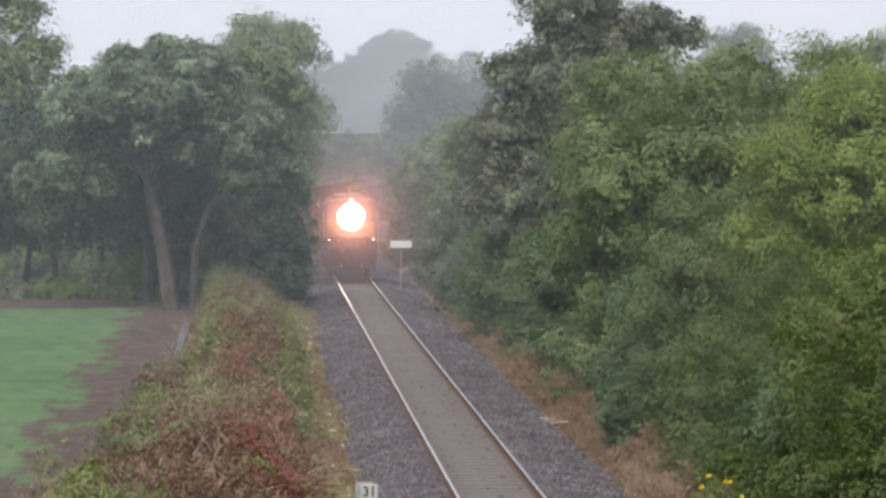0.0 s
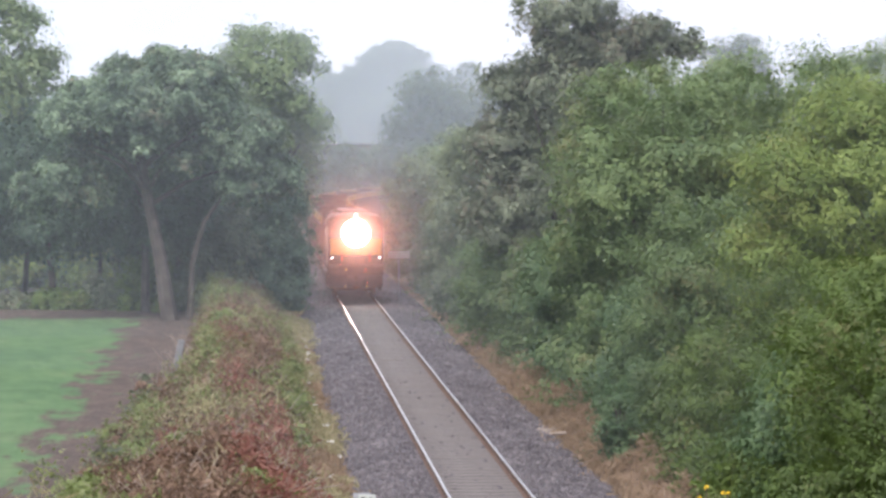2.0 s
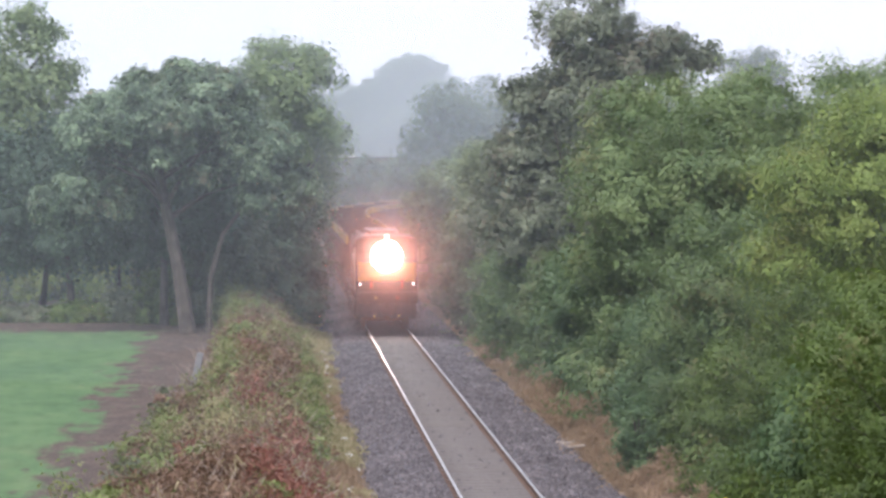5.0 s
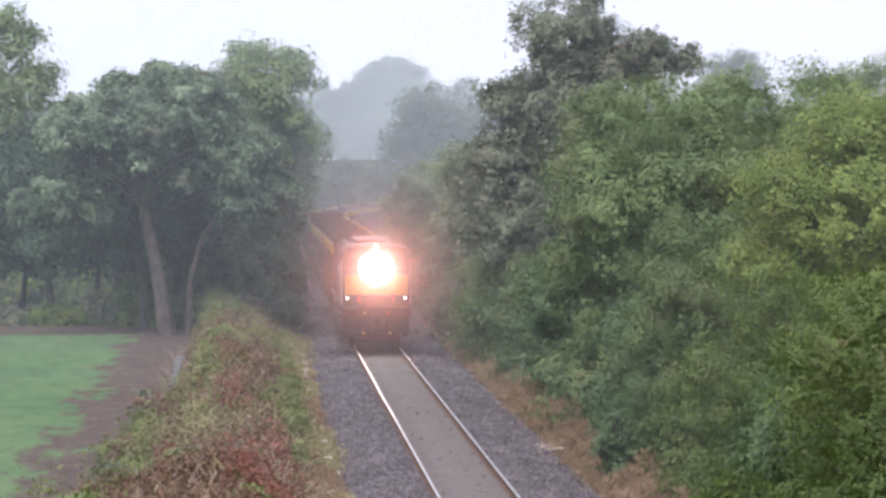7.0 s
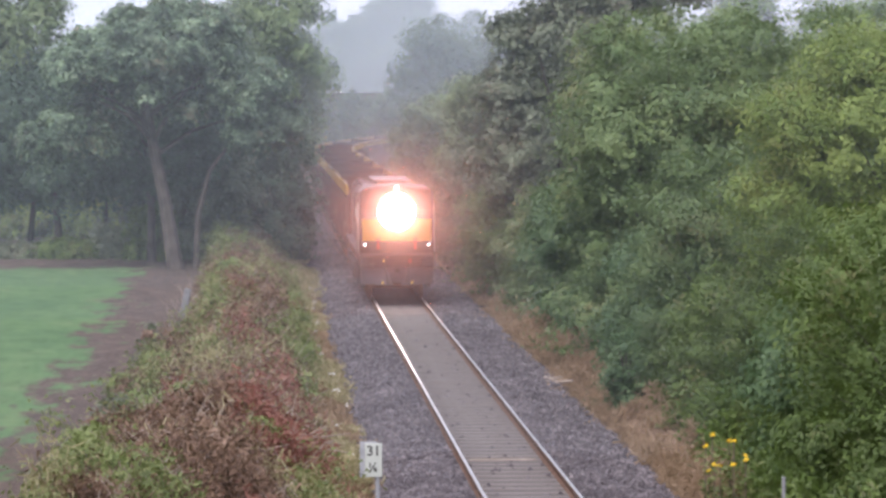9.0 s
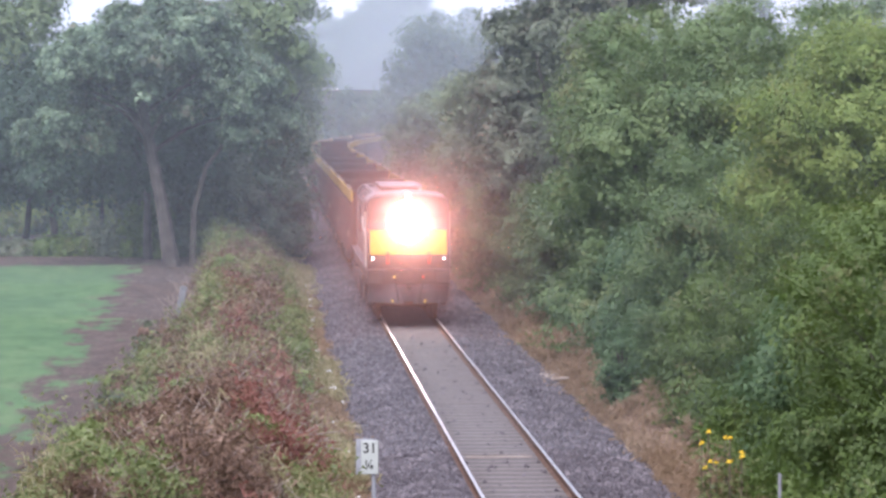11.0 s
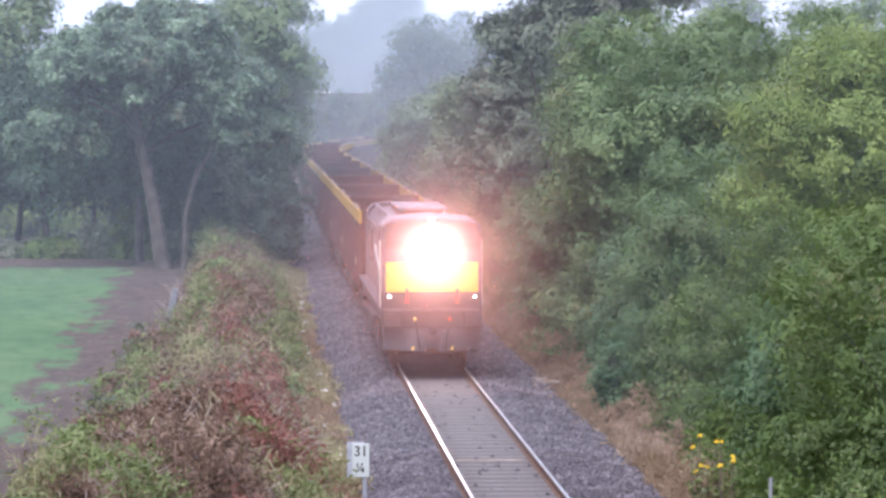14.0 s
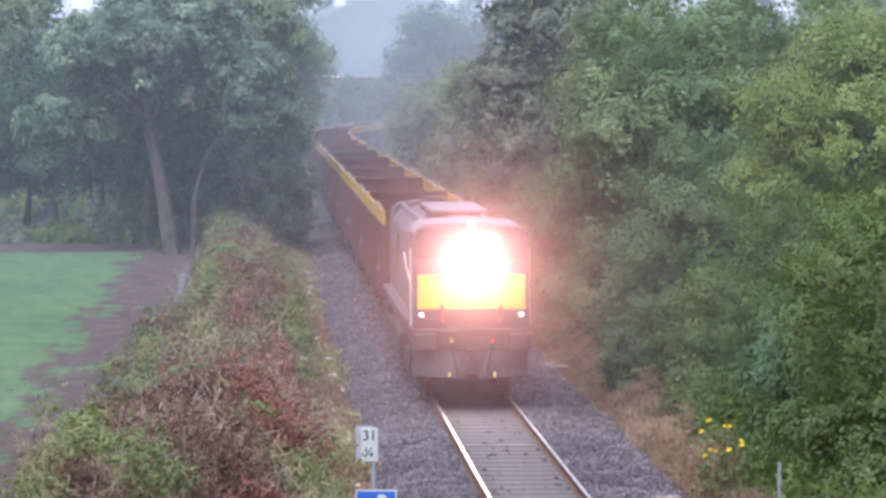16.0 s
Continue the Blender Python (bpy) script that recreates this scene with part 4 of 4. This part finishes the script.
def build_locomotive():
    loco = thing("locomotive", pose(0, 0, 0), "grey diesel locomotive with a yellow front panel and lit headlight", "locomotive", "freight train")
    rings = [quad_ring(1.16, 1.55, 3.72, 0.0, 0.24), quad_ring(1.19, 1.55, 3.77, 0.06, 0.24), quad_ring(1.2, 1.5, 3.78, 0.5, 0.24), quad_ring(1.2, 1.5, 3.76, 2.6, 0.26)]
    part("cab", loft_bm(rings), M_GREY, loco, "grey cab with a rounded roof edge")
    part("roof", loft_bm([[(-1.17, y, 3.57), (1.17, y, 3.57), (0.98, y, 3.725), (0, y, 3.80), (-0.98, y, 3.725)] for y in (0.03, 2.62)]), M_ROOF, loco, "pale grey cab roof")
    # engine body made narrower than the cab to fit the camera's view
    part("engine_hood", loft_bm([quad_ring(1.03, 1.5, 3.6, 2.6, 0.4), quad_ring(1.0, 1.5, 3.6, 16.6, 0.4)]), M_GREY, loco, "grey engine body side, narrowed to fit the camera's view")
    # black hatch sides put the shaded gap under the cover into the colour
    hatch = part("radiator_hatch", box_bm(-0.5, 0.5, 4.4, 8.6, 3.5, 3.8, 0.02), M_BLACK, loco, "black roof hatch sides standing in for the shaded gap")
    part("hatch_cover", box_bm(-0.62, 0.62, 4.2, 8.8, 3.81, 3.87, 0.015), M_ROOF, hatch, "flat pale grey hatch cover")
    for i in range(4):
        part("fan_grille", rod_bm((0, 9.6 + i * 1.2, 3.55), (0, 9.6 + i * 1.2, 3.68), 0.42, sides=16), M_BLACK, loco)
    for sx in (-1, 1):
        part("cantrail", box_bm(min(sx * 0.72, sx * 0.78), max(sx * 0.72, sx * 0.78), 2.7, 15.3, 3.52, 3.62, 0.01), M_ROOF, loco)
    part("exhaust", box_bm(-0.3, 0.3, 14.5, 15.0, 3.5, 3.8, 0.03), M_BLACK, loco)
    part("rear_cab", loft_bm([quad_ring(1.0, 1.5, 3.7, 15.4, 0.28), quad_ring(0.98, 1.5, 3.66, 17.2, 0.28)]), M_GREY, loco)
    panel = part("warning_panel", box_bm(-1.11, 1.11, -0.03, 0.05, 1.98, 2.69, 0.012), M_PANEL, loco, "bright yellow warning panel")
    part("nose_band", box_bm(-1.12, 1.12, -0.025, 0.05, 2.70, 3.0, 0.01), M_GREY, loco)
    for sx in (-1, 1):
        w = part("windscreen", box_bm(min(sx * 0.12, sx * 1.06), max(sx * 0.12, sx * 1.06), -0.02, 0.04, 3.07, 3.58, 0.015), M_GLASS, loco, "dark windscreen pane")
        bm = bmesh.new()
        x0, x1 = min(sx * 0.07, sx * 1.11), max(sx * 0.07, sx * 1.11)
        for b in ((x0, x1, 3.585, 3.63), (x0, x1, 3.02, 3.065)):
            box_bm(b[0], b[1], -0.035, 0.03, b[2], b[3], 0.008, bm)
        for b in ((x0, x0 + 0.045), (x1 - 0.045, x1)):
            box_bm(b[0], b[1], -0.035, 0.03, 3.068, 3.582, 0.008, bm)
        part("window_frame", bm, M_BLACK, w)
        part("wiper", rod_bm((sx * 0.6, -0.05, 3.06), (sx * 0.4, -0.05, 3.45), 0.012, sides=5), M_BLACK, w)
        part("side_window", box_bm(sx * 1.2 - 0.02, sx * 1.2 + 0.02, 0.9, 1.6, 2.85, 3.45, 0.01), M_GLASS, loco)
        part("marker_light", rod_bm((sx * 1.03, -0.07, 1.87), (sx * 1.03, 0.03, 1.87), 0.04, sides=16), M_MARKER, loco, "small lit white marker light")
        part("lamp_ring", rod_bm((sx * 1.03, -0.045, 1.87), (sx * 1.03, 0.03, 1.87), 0.095, sides=16), M_BLACK, loco)
        part("handrail", rod_bm((sx * 1.23, 0.45, 1.6), (sx * 1.23, 0.6, 3.2), 0.022, sides=6), M_WHITE, loco, "pale grab rail beside the cab door")
        part("walkway_rail", rod_bm((sx * 1.23, 0.8, 2.5), (sx * 1.23, 3.6, 2.95), 0.025, sides=6), M_WHITE, loco)
        for y0 in (3.0, 5.2, 11.2):
            grille = part("grille", box_bm(min(sx * 1.0, sx * 1.045), max(sx * 1.0, sx * 1.045), y0, y0 + 1.5, 2.2, 3.05, 0.01), M_BLACK, loco, "black air intake grille")
            for k in range(6):
                part("slat", box_bm(min(sx * 1.04, sx * 1.07), max(sx * 1.04, sx * 1.07), y0 + 0.05, y0 + 1.45, 2.28 + k * 0.13, 2.33 + k * 0.13), M_GREY, grille)
        part("side_step", box_bm(min(sx * 1.0, sx * 1.24), max(sx * 1.0, sx * 1.24), 2.62, 15.3, 1.5, 1.58, 0.01), M_PLOUGH, loco, "grey ledge beside the narrowed engine body")
        part("ladder", box_bm(min(sx * 1.14, sx * 1.22), max(sx * 1.14, sx * 1.22), 1.85, 2.35, 0.5, 1.05, 0.015), M_BLACK, loco)
        part("window_bar", box_bm(sx * 1.215 - 0.015, sx * 1.215 + 0.015, 1.22, 1.27, 2.85, 3.45), M_GREY, loco)
        part("cab_door", box_bm(sx * 1.2 - 0.025, sx * 1.2 + 0.025, 1.75, 2.45, 1.55, 3.4, 0.01), M_GREY, loco)
        part("plough", loft_bm([[(sx * 0.12, -0.28, 0.55), (sx * 1.17, 0.12, 0.60), (sx * 1.17, 0.2, 0.60), (sx * 0.12, -0.18, 0.55)], [(sx * 0.32, -0.2, 1.12), (sx * 1.17, 0.08, 1.12), (sx * 1.17, 0.16, 1.12), (sx * 0.32, -0.1, 1.12)]]), M_PLOUGH, loco, "dirty grey snowplough blade")
        part("buffer_step", box_bm(min(sx * 0.75, sx * 1.2), max(sx * 0.75, sx * 1.2), -0.3, 0.05, 1.14, 1.5, 0.03), M_BLACK, loco)
        part("hose", rod_bm((sx * 0.42, -0.16, 1.32), (sx * 0.30, -0.24, 0.62), 0.03, sides=7), M_BLACK, loco)
        part("cock", box_bm(sx * 0.42 - 0.028, sx * 0.42 + 0.028, -0.22, -0.14, 1.3, 1.38, 0.01), M_RED if sx > 0 else M_BRASS, loco)
        part("hose_end", box_bm(sx * 0.47 - 0.025, sx * 0.47 + 0.025, -0.32, -0.24, 0.6, 0.69, 0.01), M_BRASS, loco)
        part("lamp_bracket", box_bm(sx * 0.6 - 0.035, sx * 0.6 + 0.035, -0.08, 0.0, 1.72, 2.08, 0.01), M_RED, loco, "red lamp bracket")
    part("headstock", box_bm(-1.2, 1.2, -0.12, 0.25, 1.12, 1.53, 0.03), M_BLACK, loco)
    part("footplate", box_bm(-1.2, 1.2, -0.16, 0.4, 1.53, 1.57, 0.01), M_PLOUGH, loco, "grey footplate edge")
    part("apron", box_bm(-1.2, 1.2, -0.02, 0.06, 1.58, 1.97, 0.01), M_BLACK, loco)
    part("centre_plate", box_bm(-0.34, 0.34, -0.06, 0.02, 0.62, 1.12, 0.02), M_PLOUGH, loco)
    part("coupling", rod_bm((0, -0.4, 1.05), (0, 0.1, 1.05), 0.09, sides=10), M_BLACK, loco)
    part("underframe", box_bm(-1.1, 1.1, 0.4, 17.0, 1.05, 1.5, 0.03), M_BLACK, loco)
    part("fuel_tank", box_bm(-1.2, 1.2, 6.4, 10.8, 0.4, 1.04, 0.08), M_BLACK, loco)
    # domed lamp glass in a collar, oversized so its glare is in the shape
    bm = bmesh.new()
    bmesh.ops.create_uvsphere(bm, u_segments=28, v_segments=14, radius=0.60)
    for v in bm.verts:
        v.co = Vector((v.co.x, v.co.y * 0.22 - 0.05, v.co.z + 2.93))
    lamp = part("headlight", bm, M_HEADLIGHT, loco, "warm white headlight, oversized to hold its glare")
    part("collar", rod_bm((0, -0.06, 2.93), (0, 0.04, 2.93), 0.66, sides=32), M_PLOUGH, lamp)
    # discs added before the lamp to imitate its glare and halo
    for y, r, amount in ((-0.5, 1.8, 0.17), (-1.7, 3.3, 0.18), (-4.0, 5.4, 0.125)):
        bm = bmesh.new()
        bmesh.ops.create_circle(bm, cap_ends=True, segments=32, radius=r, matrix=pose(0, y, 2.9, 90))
        part("halo_disc", bm, halo_disc_material(r, amount), loco, "reddish see-through disc added as the headlight's halo")
    part("number_box", box_bm(-0.06, 0.06, -0.04, 0.1, 3.62, 3.76, 0.01), M_MARKER, loco, "small lit white indicator box")
    build_bogie(loco, 3.2)
    build_bogie(loco, 14.0)
    return loco


WAGON_LENGTH, PITCH = 13.8, 14.6


def build_wagon():
    w = thing("wagon", pose(0, 0, 0), "rusty brown open box wagon with a yellow top band", "wagon", "freight train")
    L, top = WAGON_LENGTH, 3.3
    for sx in (-1, 1):
        x0, x1 = sorted((sx * 1.20, sx * 1.26))
        side = part("side", box_bm(x0, x1, 0, L, 1.15, top - 0.36, 0.008), M_WAGON, w, "rusted brown side sheet")
        part("top_band", box_bm(x0 - 0.012, x1 + 0.012, 0, L, top - 0.36, top, 0.01), M_BAND, side, "faded yellow band along the top edge")
        for i in range(9):
            y = 0.15 + i * (L - 0.3) / 8
            xr = sorted((sx * 1.27, sx * 1.33))
            part("rib", box_bm(xr[0], xr[1], y - 0.06, y + 0.06, 1.1, top - 0.45, 0.008), M_WAGON, side)
        part("label_plate", box_bm(sx * 1.33 - 0.01, sx * 1.33 + 0.01, 1.0, 1.09, 1.7, 1.92), M_TWIG, side, "small pale plate")
    for y in (0.0, L - 0.07):
        end = part("end", box_bm(-1.195, 1.195, y, y + 0.07, 1.15, top - 0.03, 0.01), M_WAGON_SHADED, w, "rusted brown end wall, darkened for inner shade")
        part("rim", box_bm(-1.195, 1.195, y - 0.03, y + 0.10, top - 0.03, top + 0.03, 0.01), M_WAGON, end, "rim lighter than the end wall")
        for z in (1.7, 2.4):
            part("end_rib", box_bm(-1.18, 1.18, y - 0.05 if y == 0 else y + 0.07, y if y == 0 else y + 0.12, z - 0.05, z + 0.05, 0.01), M_WAGON, end)
    r = random.Random(17)
    for i in range(12):
        sx = r.choice((-1, 1))
        y = r.uniform(0.5, L - 0.5)
        part("torn_sheet", box_bm(sx * 1.23 - 0.06, sx * 1.23 + 0.06, y, y + r.uniform(0.08, 0.4), top + 0.0, top + r.uniform(0.03, 0.11), 0.015), M_TWIG, w, "pale scrap caught on the top edge")
    part("floor", box_bm(-1.19, 1.19, 0.08, L - 0.08, 1.1, 1.2), M_WAGON_SHADED, w)
    # cross ties inside the open body
    for i in range(2):
        y = L * (i + 1) / 3
        part("cross_tie", box_bm(-1.19, 1.19, y - 0.05, y + 0.05, 2.2, 2.85, 0.01), M_WAGON_SHADED, w)
    part("underframe", box_bm(-0.9, 0.9, 0.0, L, 0.85, 1.09, 0.02), M_BLACK, w)
    part("drawbar", box_bm(-0.08, 0.08, L, L + 0.7, 0.9, 1.05, 0.02), M_BLACK, w)
    build_bogie(w, 2.2, 2, 1.8)
    build_bogie(w, L - 2.2, 2, 1.8)
    return w


def front_at(t):
    """How far down the line the locomotive's front is."""
    return 156.0 - 5.05 * t - 0.0235 * t * t


def vehicle_rows(offset, length, side=0.0):
    rows = []
    for i in range(17):
        s = front_at(float(i)) + offset
        ax, ay, _ = centre(s + length * 0.15)
        bx, by, _ = centre(s + length * 0.85)
        d = Vector((bx - ax, by - ay)).normalized()
        rows.append((float(i), pose(ax - d.x * length * 0.15 + side, ay - d.y * length * 0.15, 0, 0, 0, math.degrees(math.atan2(-d.x, d.y)))))
    return rows


# ---- small things ----
def text_part(name, body, size, m, material, parent):
    cu = bpy.data.curves.new(name, "FONT")
    cu.body = body
    cu.size = size
    cu.extrude = 0.002
    cu.align_x, cu.align_y = "CENTER", "CENTER"
    cu.offset = 0.003
    tmp = bpy.data.objects.new(name, cu)
    scene.collection.objects.link(tmp)
    me = bpy.data.meshes.new_from_object(tmp.evaluated_get(bpy.context.evaluated_depsgraph_get()))
    bpy.data.objects.remove(tmp)
    me.materials.clear()
    me.materials.append(material)
    ob = new(name, me)
    ob.parent = parent
    ob.matrix_local = m
    return ob


def build_signs():
    mp = thing("milepost", pose(-1.12, 51.0, -0.45, 0, 0, 2), "white quarter-mile post plate on a grey pole", "milepost")
    part("pole", rod_bm((0.06, 0.03, -0.3), (0.06, 0.03, 1.85), 0.035, sides=10), M_POST, mp, "grey galvanised pole")
    part("backing", box_bm(-0.21, 0.05, 0.0, 0.02, 1.34, 1.88, 0.004), M_POST, mp, "grey-blue backing plate")
    plate = part("plate", box_bm(-0.13, 0.13, -0.03, -0.012, 1.34, 1.86, 0.01), M_WHITE, mp)
    text_part("number", "31", 0.215, pose(0, -0.034, 1.735, 90), M_INK, plate)
    text_part("fraction", "\u00bc", 0.2, pose(0, -0.034, 1.48, 90), M_INK, plate)
    b = thing("sign", pose(-0.94, 47.0, -0.45, 0, 0, 1), "blue plate sign with a white border and arrow", "sign")
    part("pole", rod_bm((0, 0.03, -0.3), (0, 0.03, 1.3), 0.03, sides=10), M_POST, b)
    part("border", box_bm(-0.29, 0.29, -0.012, 0.0, 0.95, 1.40, 0.01), M_WHITE, b)
    part("plate", box_bm(-0.27, 0.27, -0.02, -0.013, 0.97, 1.38, 0.005), M_BLUE_SIGN, b)
    part("arrow", loft_bm([[(0.0, y, 1.18), (0.09, y, 1.18), (0.15, y, 1.30), (0.11, y, 1.335), (0.03, y, 1.335)] for y in (-0.026, -0.021)]), M_WHITE, b)
    s = thing("sign", pose(-1.9, 152.0, -0.3), "pale rectangular lineside board on a post", "sign")
    part("pole", rod_bm((0, 0.03, -0.2), (0, 0.03, 2.2), 0.03, sides=8), M_POST, s)
    part("board", box_bm(-0.48, 0.48, -0.02, 0.02, 1.93, 2.25, 0.01), M_COPING, s)
    f = thing("fence_post", pose(-7.6, 95.0, -0.1, 0, 12, 0), "leaning grey concrete fence post at the bank", "fence post")
    part("post", box_bm(-0.09, 0.09, -0.08, 0.08, -0.3, 1.35, 0.02), M_CONCRETE, f)
    g = thing("fence_post", pose(5.02, 50.0, -0.45), "grey fence post below the hedge", "fence post")
    part("post", box_bm(-0.025, 0.025, -0.03, 0.03, -0.3, 1.45, 0.01), M_CONCRETE, g)


def build_debris():
    p = beside(62.9, 0.0)
    t = thing("cable_cover", pose(p.x, p.y, -0.16, 0, 0, 3.2), "pale cable cover strip lying across between the rails", "cable cover")
    part("strip", box_bm(-0.62, 0.62, -0.05, 0.05, 0.0, 0.03, 0.01), M_TWIG, t)
    r = random.Random(5)
    for x, y, n, mat, label in ((1.5, 110.5, 5, M_BLACK, "dark broken timber beside the ballast"), (2.95, 82.5, 7, M_TWIG, "pale broken branches beside the ballast"), (3.7, 55.5, 4, M_TWIG, "pale broken branch on the dry verge")):
        t = thing("debris", pose(x, y, -0.36), label, "debris")
        for i in range(n):
            a = Vector((r.uniform(-0.35, 0.35), r.uniform(-0.5, 0.5), r.uniform(0.0, 0.1)))
            part("stick", rod_bm(a, a + Vector((r.uniform(-0.5, 0.5), r.uniform(-0.6, 0.6), r.uniform(-0.03, 0.12))), 0.05, 0.03, 6), mat, t)
    # bare branch lying out of the bank
    t = thing("branch", pose(-2.5, 63.0, -0.15), "bleached dead branch lying at the bank foot", "branch")
    for i in range(16):
        a = Vector((r.uniform(-0.6, 0.1), r.uniform(-0.3, 0.3), r.uniform(0.05, 0.4)))
        part("twig", rod_bm(a, a + Vector((r.uniform(0.1, 0.7), r.uniform(-0.3, 0.3), r.uniform(-0.3, 0.45))), 0.022, 0.009, 5), M_TWIG, t)


def build_flowers():
    r = random.Random(9)
    for i in range(11):
        x, y = 4.6 + r.uniform(-0.35, 0.4), 56.6 + r.uniform(-1.6, 2.2)
        h = r.uniform(0.65, 1.35)
        t = thing("ragwort", pose(x, y, -0.3), "yellow flowering ragwort at the hedge foot", "flower", "ragwort plants")
        part("stem", rod_bm((0, 0, 0), (0, 0, h), 0.012, sides=5), M_STEM, t)
        n = 16
        pos = np.stack([RNG.uniform(-0.032, 0.032, n), RNG.uniform(-0.032, 0.032, n), h + RNG.uniform(-0.025, 0.025, n)], 1)
        fl = new("flower_head", leaves_mesh("flower_head", pos, RNG.normal(size=(n, 3)) + [0, -1, 1], np.full(n, 0.042), M_FLOWER, 0.9))
        fl.parent = t
        pos = np.stack([RNG.normal(0, 0.1, 40), RNG.normal(0, 0.1, 40), RNG.uniform(0.1, h, 40)], 1)
        lf = new("leaves", leaves_mesh("leaves", pos, RNG.normal(size=(40, 3)), np.full(40, 0.12), M_BRAMBLE, 0.4))
        lf.parent = t
    for i in range(15):
        s = 56 + i * 4.6 + r.uniform(-1.2, 1.2)
        p = beside(s, -2.75 + r.uniform(-0.2, 0.15))
        t = thing("daisy", pose(p.x, p.y, -0.45), "small white wild flower at the ballast edge", "flower", "white wild flowers")
        part("stem", rod_bm((0, 0, 0), (0, 0, 0.3), 0.01, sides=5), M_STEM, t)
        n = 7
        pos = np.stack([RNG.normal(0, 0.035, n), RNG.normal(0, 0.035, n), 0.3 + RNG.normal(0, 0.02, n)], 1)
        fl = new("flower_head", leaves_mesh("flower_head", pos, RNG.normal(size=(n, 3)) + [0, -1, 1], np.full(n, 0.045), M_PETAL, 0.9))
        fl.parent = t


def build_bridge():
    """A masonry road bridge beyond the bend: a wall piece placed to fit the camera's view."""
    b = thing("road_bridge", pose(-9.5, 335.0, -0.4), "misty masonry wall of a road bridge, placed to fit the camera's view", "bridge", kind="structure")
    part("wing_wall", box_bm(-5, 4.5, 0, 5, 0, 6.4, 0.05), M_MASONRY, b)
    part("parapet", box_bm(-5, 4.5, 0, 0.4, 6.4, 7.3, 0.03), M_MASONRY, b)
    part("coping", box_bm(-4.0, -0.9, -0.1, 0.5, 7.3, 7.5, 0.03), M_COPING, b, "pale coping stones")


def build_haze_sheets():
    """Flat translucent sheets standing in for morning mist; the near ones lift dark tones."""
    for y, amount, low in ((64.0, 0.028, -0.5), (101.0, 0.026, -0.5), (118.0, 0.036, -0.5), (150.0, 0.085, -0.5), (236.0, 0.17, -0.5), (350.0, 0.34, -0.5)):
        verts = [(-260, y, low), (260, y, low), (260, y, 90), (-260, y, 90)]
        ob = new("mist", mesh_from("mist", verts, [(0, 1, 2, 3)], haze_sheet_material(amount)))
        tagged(ob, "flat translucent sheet standing in for pale morning mist", "mist", kind="stuff")


build_ground()
TRACK = build_track()
build_bridge()
build_haze_sheets()
build_right_side()
build_left_side()
build_bank()
LOCO = build_locomotive()
WAGONS = [build_wagon()]
for _ in range(11):
    WAGONS.append(copy_thing(WAGONS[0], pose(0, 0, 0)))
build_signs()
build_debris()
build_flowers()
build_sleepers(TRACK)


def motions():
    walk(LOCO, vehicle_rows(0.0, 17.2, -0.11))
    for i, w in enumerate(WAGONS):
        walk(w, vehicle_rows(17.9 + i * PITCH, WAGON_LENGTH))


motions()
